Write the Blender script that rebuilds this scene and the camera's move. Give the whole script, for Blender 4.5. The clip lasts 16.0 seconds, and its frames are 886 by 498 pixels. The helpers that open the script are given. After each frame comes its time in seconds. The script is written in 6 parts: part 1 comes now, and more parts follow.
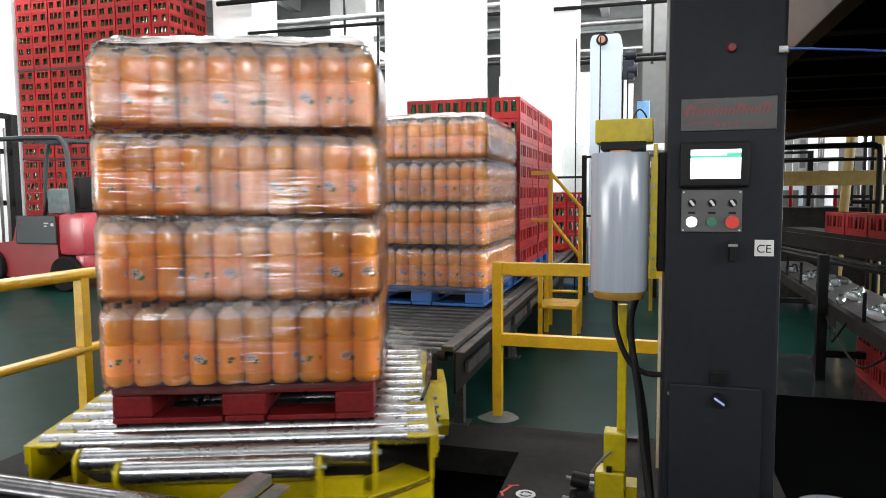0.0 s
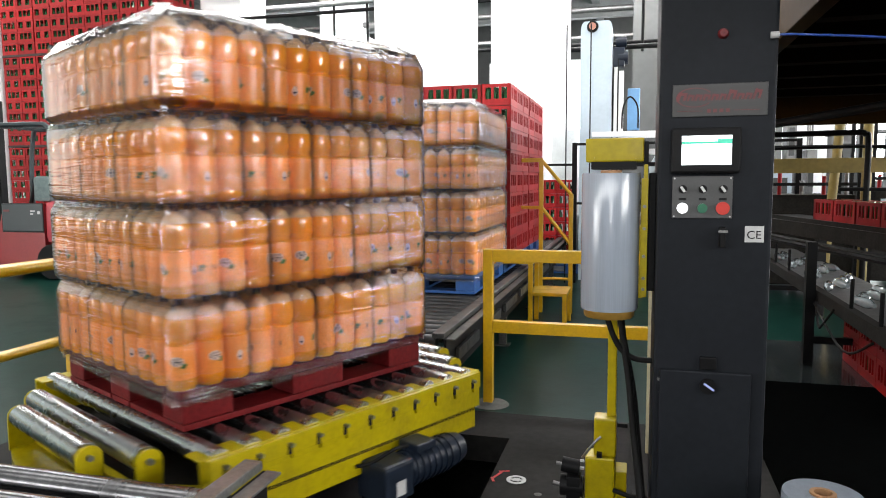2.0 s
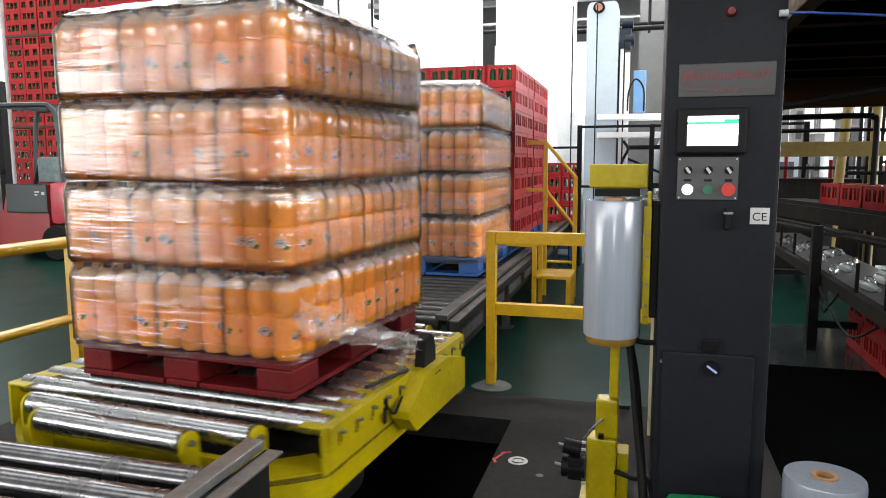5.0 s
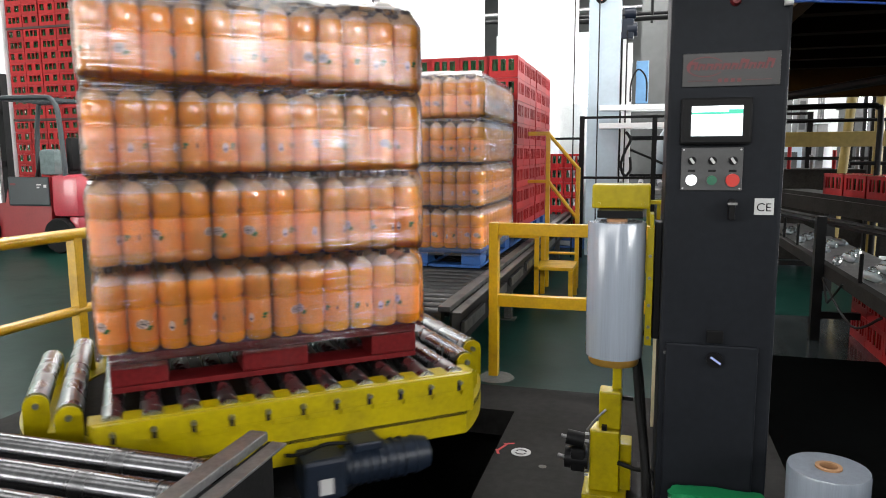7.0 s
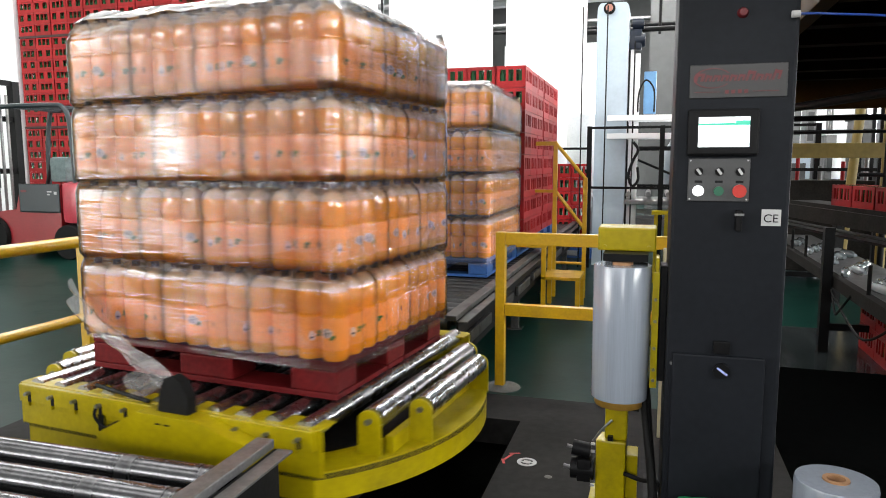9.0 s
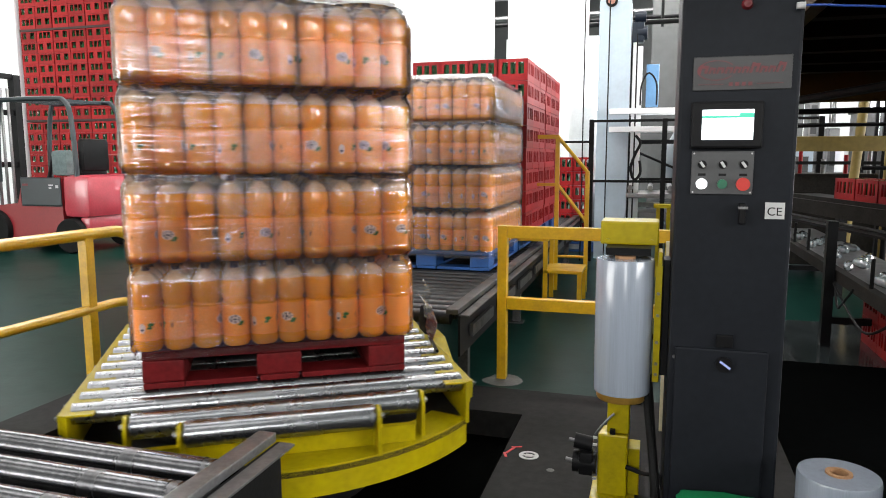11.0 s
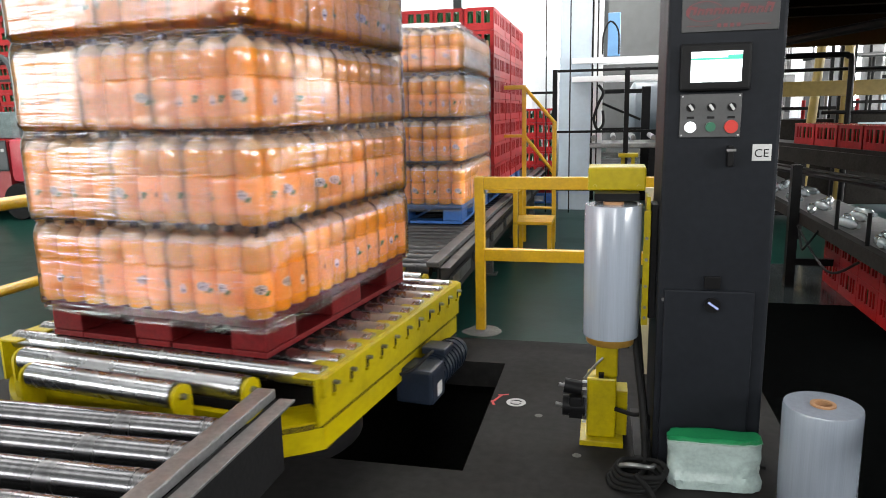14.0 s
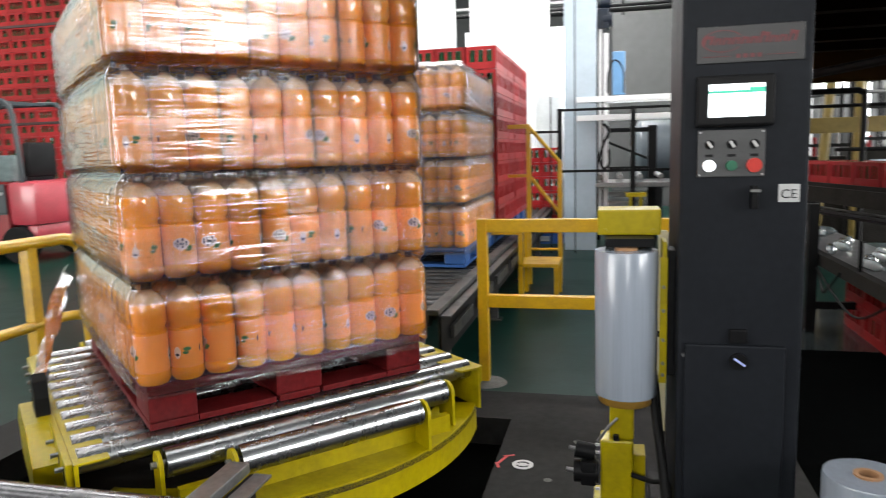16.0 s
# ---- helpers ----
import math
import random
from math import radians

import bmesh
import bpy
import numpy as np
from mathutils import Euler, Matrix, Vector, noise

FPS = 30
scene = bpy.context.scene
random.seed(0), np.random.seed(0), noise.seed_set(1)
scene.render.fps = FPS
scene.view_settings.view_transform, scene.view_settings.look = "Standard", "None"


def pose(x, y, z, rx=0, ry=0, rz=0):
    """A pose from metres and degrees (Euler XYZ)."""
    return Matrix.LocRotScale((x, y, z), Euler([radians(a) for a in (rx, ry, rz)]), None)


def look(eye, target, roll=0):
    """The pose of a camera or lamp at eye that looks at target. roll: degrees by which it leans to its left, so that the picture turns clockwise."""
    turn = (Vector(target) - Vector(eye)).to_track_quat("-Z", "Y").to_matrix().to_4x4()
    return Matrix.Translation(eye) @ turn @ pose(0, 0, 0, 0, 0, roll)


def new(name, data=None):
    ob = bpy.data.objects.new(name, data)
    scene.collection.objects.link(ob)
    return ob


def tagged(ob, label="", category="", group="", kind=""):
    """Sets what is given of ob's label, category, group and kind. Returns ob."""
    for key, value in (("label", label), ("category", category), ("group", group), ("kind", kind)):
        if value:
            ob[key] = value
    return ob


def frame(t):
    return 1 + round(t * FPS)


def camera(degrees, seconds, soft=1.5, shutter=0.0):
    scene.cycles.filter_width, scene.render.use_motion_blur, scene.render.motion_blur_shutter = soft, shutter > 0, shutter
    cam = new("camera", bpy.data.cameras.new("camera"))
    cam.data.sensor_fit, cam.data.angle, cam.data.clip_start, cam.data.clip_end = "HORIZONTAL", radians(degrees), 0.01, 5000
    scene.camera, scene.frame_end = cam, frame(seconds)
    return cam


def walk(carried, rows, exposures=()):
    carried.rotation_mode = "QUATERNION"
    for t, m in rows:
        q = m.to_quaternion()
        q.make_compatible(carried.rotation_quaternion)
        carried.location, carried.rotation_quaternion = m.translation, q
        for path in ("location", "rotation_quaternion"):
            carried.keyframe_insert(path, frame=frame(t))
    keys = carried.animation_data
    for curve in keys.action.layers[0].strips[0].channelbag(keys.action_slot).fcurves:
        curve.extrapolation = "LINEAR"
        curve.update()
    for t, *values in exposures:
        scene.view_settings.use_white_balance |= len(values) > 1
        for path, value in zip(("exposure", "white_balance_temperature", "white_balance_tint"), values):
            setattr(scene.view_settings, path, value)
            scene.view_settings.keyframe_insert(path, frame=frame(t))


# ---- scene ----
cam = camera(64.45, 16.0, soft=0.95, shutter=0.5)
EXPO = -0.78
PATH = [
    (0, (0.3419, -0.0453, 1.3755), (-0.2130, 1.8692, 1.2110), -0.43),
    (0.5, (0.3413, -0.0422, 1.3760), (-0.2062, 1.8743, 1.2109), -0.43),
    (1, (0.3407, -0.0423, 1.3758), (-0.2042, 1.8749, 1.2098), -0.36),
    (1.5, (0.3381, -0.0386, 1.3724), (-0.2107, 1.8768, 1.1992), -0.51),
    (2, (0.3376, -0.0387, 1.3692), (-0.1900, 1.8802, 1.1707), -0.41),
    (2.5, (0.3396, -0.0340, 1.3647), (-0.1948, 1.8810, 1.1475), -0.06),
    (3, (0.3393, -0.0306, 1.3629), (-0.1963, 1.8832, 1.1380), 0.12),
    (3.5, (0.3396, -0.0330, 1.3621), (-0.1947, 1.8814, 1.1395), 0.20),
    (4, (0.3389, -0.0318, 1.3605), (-0.2051, 1.8788, 1.1291), 0.04),
    (6.5, (0.3408, -0.0191, 1.3568), (-0.1860, 1.8926, 1.0971), -0.54),
    (7, (0.3349, -0.0196, 1.3569), (-0.2077, 1.8866, 1.0882), -0.35),
    (7.5, (0.3393, -0.0213, 1.3572), (-0.2207, 1.8818, 1.1028), -0.46),
    (8, (0.3378, -0.0249, 1.3570), (-0.2263, 1.8783, 1.1124), -0.23),
    (8.5, (0.3382, -0.0273, 1.3582), (-0.2241, 1.8774, 1.1217), 0.10),
    (9, (0.3380, -0.0288, 1.3580), (-0.2245, 1.8750, 1.1150), -0.06),
    (11.5, (0.3337, -0.0216, 1.3556), (-0.2335, 1.8784, 1.0945), -0.08),
    (12, (0.3340, -0.0220, 1.3556), (-0.2348, 1.8777, 1.0954), -0.09),
    (12.5, (0.3234, -0.0187, 1.3507), (-0.2531, 1.8759, 1.0712), 0.11),
    (13, (0.3058, -0.0094, 1.3500), (-0.2578, 1.8885, 1.0669), 0.42),
    (13.5, (0.2731, -0.0118, 1.3374), (-0.2130, 1.8969, 0.9907), -0.21),
    (14, (0.2159, -0.0317, 1.3334), (-0.2307, 1.8795, 0.9489), -1.22),
    (14.5, (0.1964, 0.0271, 1.3265), (-0.2677, 1.9362, 0.9526), -0.63),
    (15, (0.2268, 0.1574, 1.3313), (-0.3696, 2.0456, 1.0495), -0.14),
    (15.5, (0.2482, 0.2032, 1.3255), (-0.3738, 2.0844, 1.0526), 0.34),
    (16, (0.1979, 0.1905, 1.3302), (-0.2682, 2.1160, 1.0562), -1.65),
]

walk(cam, [(t, look(eye, target, roll)) for t, eye, target, roll in PATH], exposures=[(0.0, EXPO), (13.6, EXPO), (14.2, EXPO + 0.35), (14.8, EXPO + 0.35), (15.5, EXPO + 0.18), (16.0, EXPO)])

# ---- light ----
world = bpy.data.worlds.new("world")
scene.world = world
world.use_nodes = True
sky = world.node_tree.nodes.new("ShaderNodeTexSky")
sky.sky_type, sky.sun_disc, sky.sun_elevation, sky.sun_rotation = "NISHITA", False, radians(40), radians(200)
world.node_tree.links.new(sky.outputs[0], world.node_tree.nodes["Background"].inputs[0])
world.node_tree.nodes["Background"].inputs[1].default_value = 0.15


def area_lamp(name, m, sx, sy, power, colour=(1, 1, 1)):
    data = bpy.data.lights.new(name, "AREA")
    data.shape, data.size, data.size_y, data.energy, data.color = "RECTANGLE", sx, sy, power, colour
    ob = new(name, data)
    ob.matrix_world = m
    return ob


DAY = (1.0, 0.99, 0.97)
# daylight through the open loading doors and the right-hand windows of the hall
area_lamp("door_light_near", look((1.35, -11.85, 3.3), (1.2, 4, 2.0)), 2.3, 2.8, 340, DAY)
area_lamp("door_light_near", look((-15.2, -11.85, 2.25), (-6, 2, 2.0)), 5.2, 4.4, 900, DAY)
area_lamp("window_light_right", look((11.88, -2.75, 4.2), (0, -2.75, 4.1)), 15.4, 2.7, 4300, DAY)
area_lamp("door_light_left", look((-17.88, -7.6, 2.8), (-4, 0.5, 2.2)), 8.0, 5.0, 2300, DAY)
area_lamp("window_light_right", look((11.88, 15, 3.8), (-2, 12, 2.0)), 18, 3.6, 10000, DAY)
# weak fill lamp on the left, added to pale the film's receding face
area_lamp("window_light_left", look((-17.88, 6.8, 2.9), (-4, 6.8, 2.7)), 4.6, 4.8, 190, DAY)
# long fill lamp high behind the viewpoint, added to brighten the load's front
area_lamp("window_light_near", look((-3.0, -11.85, 5.85), (-2.5, 4, 1.5)), 27, 1.7, 2900, DAY)
# added fill lamps below the closed roof, over the open part of the hall
for yy, pw in ((-1.0, 250), (3.0, 380), (8.0, 1500), (15.0, 4200)):
    area_lamp("rooflight_light", look((-4.0, yy, 6.78), (-4.0, yy + 0.01, 0)), 10, 1.6, pw, DAY)
# one more added fill lamp, to brighten the left wall that the film mirrors
area_lamp("rooflight_light", look((-14.5, 11.0, 6.78), (-14.5, 11.01, 0)), 6, 1.6, 700, DAY)

# ---- materials ----
MATS = {}


def mat(name, colour, rough=0.5, metal=0.0, vary=0.12, scale=6.0, bump=0.0, bump_scale=60.0, coat=0.0, stain=None, stain_amount=0.0, spec=0.5, per_object=0.0, stretch=None):
    """A procedural surface: base colour varied by a coarse and a fine noise, with stains and fine relief."""
    if name in MATS:
        return MATS[name]
    m = bpy.data.materials.new(name)
    m.use_nodes = True
    nt = m.node_tree
    b = nt.nodes["Principled BSDF"]
    b.inputs["Roughness"].default_value = rough
    b.inputs["Metallic"].default_value = metal
    b.inputs["Coat Weight"].default_value = coat
    b.inputs["Specular IOR Level"].default_value = spec
    tc = nt.nodes.new("ShaderNodeTexCoord")
    n1 = nt.nodes.new("ShaderNodeTexNoise")
    n1.inputs["Scale"].default_value, n1.inputs["Detail"].default_value = scale, 5
    n2 = nt.nodes.new("ShaderNodeTexNoise")
    n2.inputs["Scale"].default_value, n2.inputs["Detail"].default_value = scale * 9, 3
    place = tc.outputs["Object"]
    if stretch:
        mp = nt.nodes.new("ShaderNodeMapping")
        mp.inputs["Scale"].default_value = stretch
        nt.links.new(place, mp.inputs["Vector"])
        place = mp.outputs[0]
    nt.links.new(place, n1.inputs["Vector"])
    nt.links.new(place, n2.inputs["Vector"])
    add = nt.nodes.new("ShaderNodeMath")
    add.operation = "ADD"
    nt.links.new(n1.outputs[0], add.inputs[0])
    nt.links.new(n2.outputs[0], add.inputs[1])
    ramp = nt.nodes.new("ShaderNodeMapRange")
    ramp.inputs["From Min"].default_value, ramp.inputs["From Max"].default_value = 0.7, 1.3
    ramp.inputs["To Min"].default_value, ramp.inputs["To Max"].default_value = 1 - vary, 1 + vary
    nt.links.new(add.outputs[0], ramp.inputs["Value"])
    mul = nt.nodes.new("ShaderNodeVectorMath")
    mul.operation = "SCALE"
    mul.inputs[0].default_value = colour
    nt.links.new(ramp.outputs[0], mul.inputs["Scale"])
    out = mul.outputs[0]
    if per_object:
        info = nt.nodes.new("ShaderNodeObjectInfo")
        r2 = nt.nodes.new("ShaderNodeMapRange")
        r2.inputs["To Min"].default_value, r2.inputs["To Max"].default_value = 1 - per_object, 1 + per_object
        nt.links.new(info.outputs["Random"], r2.inputs["Value"])
        m2 = nt.nodes.new("ShaderNodeVectorMath")
        m2.operation = "SCALE"
        nt.links.new(out, m2.inputs[0])
        nt.links.new(r2.outputs[0], m2.inputs["Scale"])
        out = m2.outputs[0]
    if stain:
        n3 = nt.nodes.new("ShaderNodeTexNoise")
        n3.inputs["Scale"].default_value, n3.inputs["Detail"].default_value, n3.inputs["Roughness"].default_value = scale * 0.6, 8, 0.7
        nt.links.new(place, n3.inputs["Vector"])
        r3 = nt.nodes.new("ShaderNodeMapRange")
        r3.inputs["From Min"].default_value, r3.inputs["From Max"].default_value = 0.5, 0.75
        r3.inputs["To Max"].default_value = stain_amount
        nt.links.new(n3.outputs[0], r3.inputs["Value"])
        mix = nt.nodes.new("ShaderNodeMix")
        mix.data_type = "RGBA"
        nt.links.new(r3.outputs[0], mix.inputs["Factor"])
        nt.links.new(out, mix.inputs["A"])
        mix.inputs["B"].default_value = (*stain, 1)
        out = mix.outputs["Result"]
        rr = nt.nodes.new("ShaderNodeMapRange")
        rr.inputs["To Min"].default_value, rr.inputs["To Max"].default_value = rough, min(1, rough + 0.25)
        nt.links.new(r3.outputs[0], rr.inputs["Value"])
        nt.links.new(rr.outputs[0], b.inputs["Roughness"])
    nt.links.new(out, b.inputs["Base Color"])
    if bump:
        n4 = nt.nodes.new("ShaderNodeTexNoise")
        n4.inputs["Scale"].default_value, n4.inputs["Detail"].default_value = bump_scale, 4
        nt.links.new(tc.outputs["Object"], n4.inputs["Vector"])
        bp = nt.nodes.new("ShaderNodeBump")
        bp.inputs["Strength"].default_value, bp.inputs["Distance"].default_value = bump, 0.01
        nt.links.new(n4.outputs[0], bp.inputs["Height"])
        nt.links.new(bp.outputs[0], b.inputs["Normal"])
    MATS[name] = m
    return m


def glow(name, colour, strength):
    m = bpy.data.materials.new(name)
    m.use_nodes = True
    b = m.node_tree.nodes["Principled BSDF"]
    b.inputs["Base Color"].default_value = (*colour, 1)
    b.inputs["Emission Color"].default_value = (*colour, 1)
    b.inputs["Emission Strength"].default_value = strength
    return m


def lit_through(m, colour, share):
    """Lets part of the light shine through a body of drink or clear plastic."""
    nt = m.node_tree
    out, b = nt.nodes["Material Output"], nt.nodes["Principled BSDF"]
    tl = nt.nodes.new("ShaderNodeBsdfTranslucent")
    tl.inputs[0].default_value = (*colour, 1)
    mx = nt.nodes.new("ShaderNodeMixShader")
    mx.inputs[0].default_value = share
    nt.links.new(b.outputs[0], mx.inputs[1])
    nt.links.new(tl.outputs[0], mx.inputs[2])
    nt.links.new(mx.outputs[0], out.inputs["Surface"])
    return m


def film_mat(name, haze, gloss, streak, tint=(1, 1, 1), rough=0.2, spread=0.45, shine=1.0, milk=(0.86, 0.85, 0.85), crease=0.35):
    """Clear stretched film: see-through, thinly milky, with a shine that the fine level wrinkles spread upwards and downwards."""
    m = bpy.data.materials.new(name)
    m.use_nodes = True
    nt = m.node_tree
    nt.nodes.remove(nt.nodes["Principled BSDF"])
    out = nt.nodes["Material Output"]
    tc = nt.nodes.new("ShaderNodeTexCoord")

    def noise_node(stretch, scale, detail):
        mp = nt.nodes.new("ShaderNodeMapping")
        mp.inputs["Scale"].default_value = stretch
        nt.links.new(tc.outputs["Object"], mp.inputs["Vector"])
        nn = nt.nodes.new("ShaderNodeTexNoise")
        nn.inputs["Scale"].default_value, nn.inputs["Detail"].default_value = scale, detail
        nt.links.new(mp.outputs[0], nn.inputs["Vector"])
        return nn.outputs[0]

    def between(value, lo, hi, to_lo, to_hi):
        r = nt.nodes.new("ShaderNodeMapRange")
        for key, v in (("From Min", lo), ("From Max", hi), ("To Min", to_lo), ("To Max", to_hi)):
            r.inputs[key].default_value = v
        nt.links.new(value, r.inputs["Value"])
        return r.outputs[0]

    broad = noise_node((1, 1, 1.6), 2.6, 1.0)
    level = noise_node((1.4, 1.4, 17.0), 2.4, 2.0)
    tight = noise_node((2.2, 2.2, 42.0), 2.4, 2.0)
    patch = between(noise_node((1, 1, 1.2), 2.3, 1.0), 0.40, 0.58, 0.1, 1.0)
    b1 = nt.nodes.new("ShaderNodeBump")
    b1.inputs["Strength"].default_value, b1.inputs["Distance"].default_value = 1.0, 0.004 * streak
    nt.links.new(broad, b1.inputs["Height"])
    b2 = nt.nodes.new("ShaderNodeBump")
    b2.inputs["Strength"].default_value, b2.inputs["Distance"].default_value = 1.0, 0.0048 * streak
    nt.links.new(level, b2.inputs["Height"])
    nt.links.new(b1.outputs[0], b2.inputs["Normal"])
    b3 = nt.nodes.new("ShaderNodeBump")
    b3.inputs["Distance"].default_value = 0.006 * crease
    nt.links.new(patch, b3.inputs["Strength"])
    nt.links.new(tight, b3.inputs["Height"])
    nt.links.new(b2.outputs[0], b3.inputs["Normal"])
    tr = nt.nodes.new("ShaderNodeBsdfTransparent")
    tr.inputs[0].default_value = (*tint, 1)
    df = nt.nodes.new("ShaderNodeBsdfDiffuse")
    df.inputs[0].default_value = (*milk, 1)
    gl = nt.nodes.new("ShaderNodeBsdfAnisotropic")
    gl.inputs["Roughness"].default_value, gl.inputs["Anisotropy"].default_value = rough, spread
    tg = nt.nodes.new("ShaderNodeTangent")
    tg.direction_type, tg.axis = "RADIAL", "Z"
    nt.links.new(tg.outputs[0], gl.inputs["Tangent"])
    nt.links.new(b3.outputs[0], gl.inputs["Normal"])
    mx = nt.nodes.new("ShaderNodeMixShader")
    nt.links.new(between(level, 0.35, 0.7, haze * 0.5, haze * 1.5), mx.inputs[0])
    nt.links.new(tr.outputs[0], mx.inputs[1])
    nt.links.new(df.outputs[0], mx.inputs[2])
    fr = nt.nodes.new("ShaderNodeFresnel")
    fr.inputs["IOR"].default_value = gloss
    nt.links.new(b1.outputs[0], fr.inputs["Normal"])
    mx2 = nt.nodes.new("ShaderNodeMixShader")
    share = nt.nodes.new("ShaderNodeMath")
    share.operation = "MULTIPLY"
    share.inputs[1].default_value = shine
    nt.links.new(fr.outputs[0], share.inputs[0])
    nt.links.new(share.outputs[0], mx2.inputs[0])
    nt.links.new(mx.outputs[0], mx2.inputs[1])
    nt.links.new(gl.outputs[0], mx2.inputs[2])
    nt.links.new(mx2.outputs[0], out.inputs["Surface"])
    return m


YELLOW = mat("yellow_paint", (0.345, 0.272, 0.0), 0.36, vary=0.14, scale=5, bump=0.05, stain=(0.05, 0.034, 0.006), stain_amount=0.45, coat=0.05, spec=0.3)
RAIL_YELLOW = mat("rail_yellow_paint", (0.52, 0.305, 0.003), 0.33, vary=0.12, scale=7, bump=0.05, stain=(0.15, 0.08, 0.02), stain_amount=0.4, coat=0.2)
ROLLER = mat("zinc_roller_steel", (0.37, 0.378, 0.39), 0.27, 1.0, vary=0.1, scale=9, bump=0.03, stain=(0.24, 0.243, 0.246), stain_amount=0.4)
OLD_ROLLER = mat("worn_roller_steel", (0.18, 0.18, 0.187), 0.24, 1.0, vary=0.22, scale=7, bump=0.02, stain=(0.05, 0.048, 0.047), stain_amount=0.6, stretch=(1.0, 0.3, 0.3))
WORN_STEEL = mat("worn_dark_steel", (0.075, 0.075, 0.074), 0.45, 0.6, spec=0.2, vary=0.3, scale=7, bump=0.04, stain=(0.022, 0.021, 0.02), stain_amount=0.7)
GRIMY_ROLLER = mat("grimy_roller_steel", (0.05, 0.05, 0.051), 0.42, 0.6, spec=0.2, vary=0.3, scale=6, bump=0.03, stain=(0.02, 0.019, 0.018), stain_amount=0.7)
DULL_STEEL = mat("dull_steel", (0.22, 0.22, 0.222), 0.42, 0.85, vary=0.15, scale=8, bump=0.03, stain=(0.09, 0.09, 0.09), stain_amount=0.5)
STAINLESS = mat("stainless_steel", (0.2, 0.2, 0.2), 0.4, 0.9, vary=0.25, scale=10)
DARK_STEEL = mat("dark_steel", (0.008, 0.008, 0.0085), 0.55, 0.0, spec=0.12, vary=0.3, scale=7, bump=0.05)
BLACK = mat("black_plastic", (0.005, 0.005, 0.0055), 0.45, spec=0.12, vary=0.2, scale=20)
RUBBER = mat("black_rubber", (0.006, 0.006, 0.006), 0.7, spec=0.15, vary=0.3, scale=25, bump=0.1)
CABINET = mat("charcoal_powder_coat", (0.0098, 0.0112, 0.0142), 0.5, spec=0.10, vary=0.15, scale=4, bump=0.04, bump_scale=400, stain=(0.013, 0.0137, 0.0158), stain_amount=0.35)
PALLET_RED = mat("red_plastic", (0.105, 0.007, 0.008), 0.5, spec=0.10, vary=0.25, scale=6, bump=0.05, stain=(0.06, 0.018, 0.018), stain_amount=0.6)
PALLET_BLUE = mat("blue_plastic", (0.02, 0.09, 0.3), 0.45, vary=0.15, scale=6, stain=(0.03, 0.05, 0.1), stain_amount=0.5)
CRATE_RED = mat("crate_red_plastic", (0.255, 0.0095, 0.011), 0.45, spec=0.2, vary=0.18, scale=8, per_object=0.22)
GREEN_GLASS = mat("green_glass", (0.02, 0.075, 0.03), 0.1, vary=0.2, scale=12, coat=0.5)
JUICE = lit_through(mat("orange_drink", (1.0, 0.37, 0.0), 0.07, vary=0.1, scale=14, coat=1.0, per_object=0.18), (1.0, 0.44, 0.0), 0.18)
CLEAR_TOP = lit_through(mat("bottle_clear_shoulder", (0.95, 0.62, 0.30), 0.06, vary=0.15, scale=20, coat=1.0), (1.0, 0.68, 0.32), 0.25)
LABEL = mat("orange_label", (0.98, 0.37, 0.055), 0.3, vary=0.06, scale=12, coat=0.1, per_object=0.12)
LABEL_WHITE = mat("label_white", (0.80, 0.66, 0.58), 0.4, vary=0.05)
LABEL_BLUE = mat("label_dark_blue", (0.012, 0.012, 0.04), 0.4, vary=0.1)
LABEL_GREEN = mat("label_green", (0.02, 0.16, 0.02), 0.4, vary=0.1)
CAP = mat("dark_cap", (0.085, 0.052, 0.045), 0.3, vary=0.15, scale=30)
GREEN_FLOOR = mat("green_epoxy_floor", (0.0042, 0.022, 0.017), 0.3, spec=0.045, vary=0.25, scale=0.9, bump=0.03, bump_scale=25, stain=(0.010, 0.019, 0.017), stain_amount=0.45)
GREY_FLOOR = mat("grey_steel_plate", (0.018, 0.0174, 0.017), 0.65, 0.0, spec=0.06, vary=0.25, scale=2.5, bump=0.05, bump_scale=40, stain=(0.03, 0.0285, 0.027), stain_amount=0.6)
BAY_SHADE_FLOOR = mat("shaded_bay_floor", (0.0018, 0.002, 0.002), 0.7, spec=0.0, vary=0.3, scale=2.0, bump=0.05, bump_scale=30)
SHADE_STEEL = mat("shade_dark_steel", (0.018, 0.0165, 0.015), 0.6, 0.1, spec=0.06, vary=0.35, scale=6, bump=0.06)
PIT = mat("shaded_pit_concrete", (0.0018, 0.002, 0.0018), 0.8, spec=0.0, vary=0.35, scale=4, bump=0.2, bump_scale=30)
WHITE_WALL = mat("white_wall_paint", (0.80, 0.81, 0.82), 0.6, vary=0.04, scale=0.8, bump=0.03)
GREY_WALL = mat("grey_wall_panel", (0.06, 0.063, 0.063), 0.6, vary=0.12, scale=0.6)
DADO = mat("grey_green_wall_paint", (0.05, 0.062, 0.058), 0.6, vary=0.1, scale=0.7, bump=0.03)
PALE_GREEN = mat("pale_green_wall_paint", (0.58, 0.72, 0.64), 0.6, vary=0.08, scale=0.7, bump=0.03)
WET_FLOOR = mat("wet_bay_floor", (0.018, 0.022, 0.023), 0.14, spec=0.5, vary=0.5, scale=1.6, bump=0.04, bump_scale=14, stain=(0.003, 0.005, 0.005), stain_amount=0.9)
CONCRETE = mat("painted_concrete", (0.62, 0.64, 0.64), 0.65, vary=0.08, scale=0.9, bump=0.05)
ROOF = mat("roof_sheet", (0.22, 0.23, 0.235), 0.55, vary=0.1, scale=0.7)
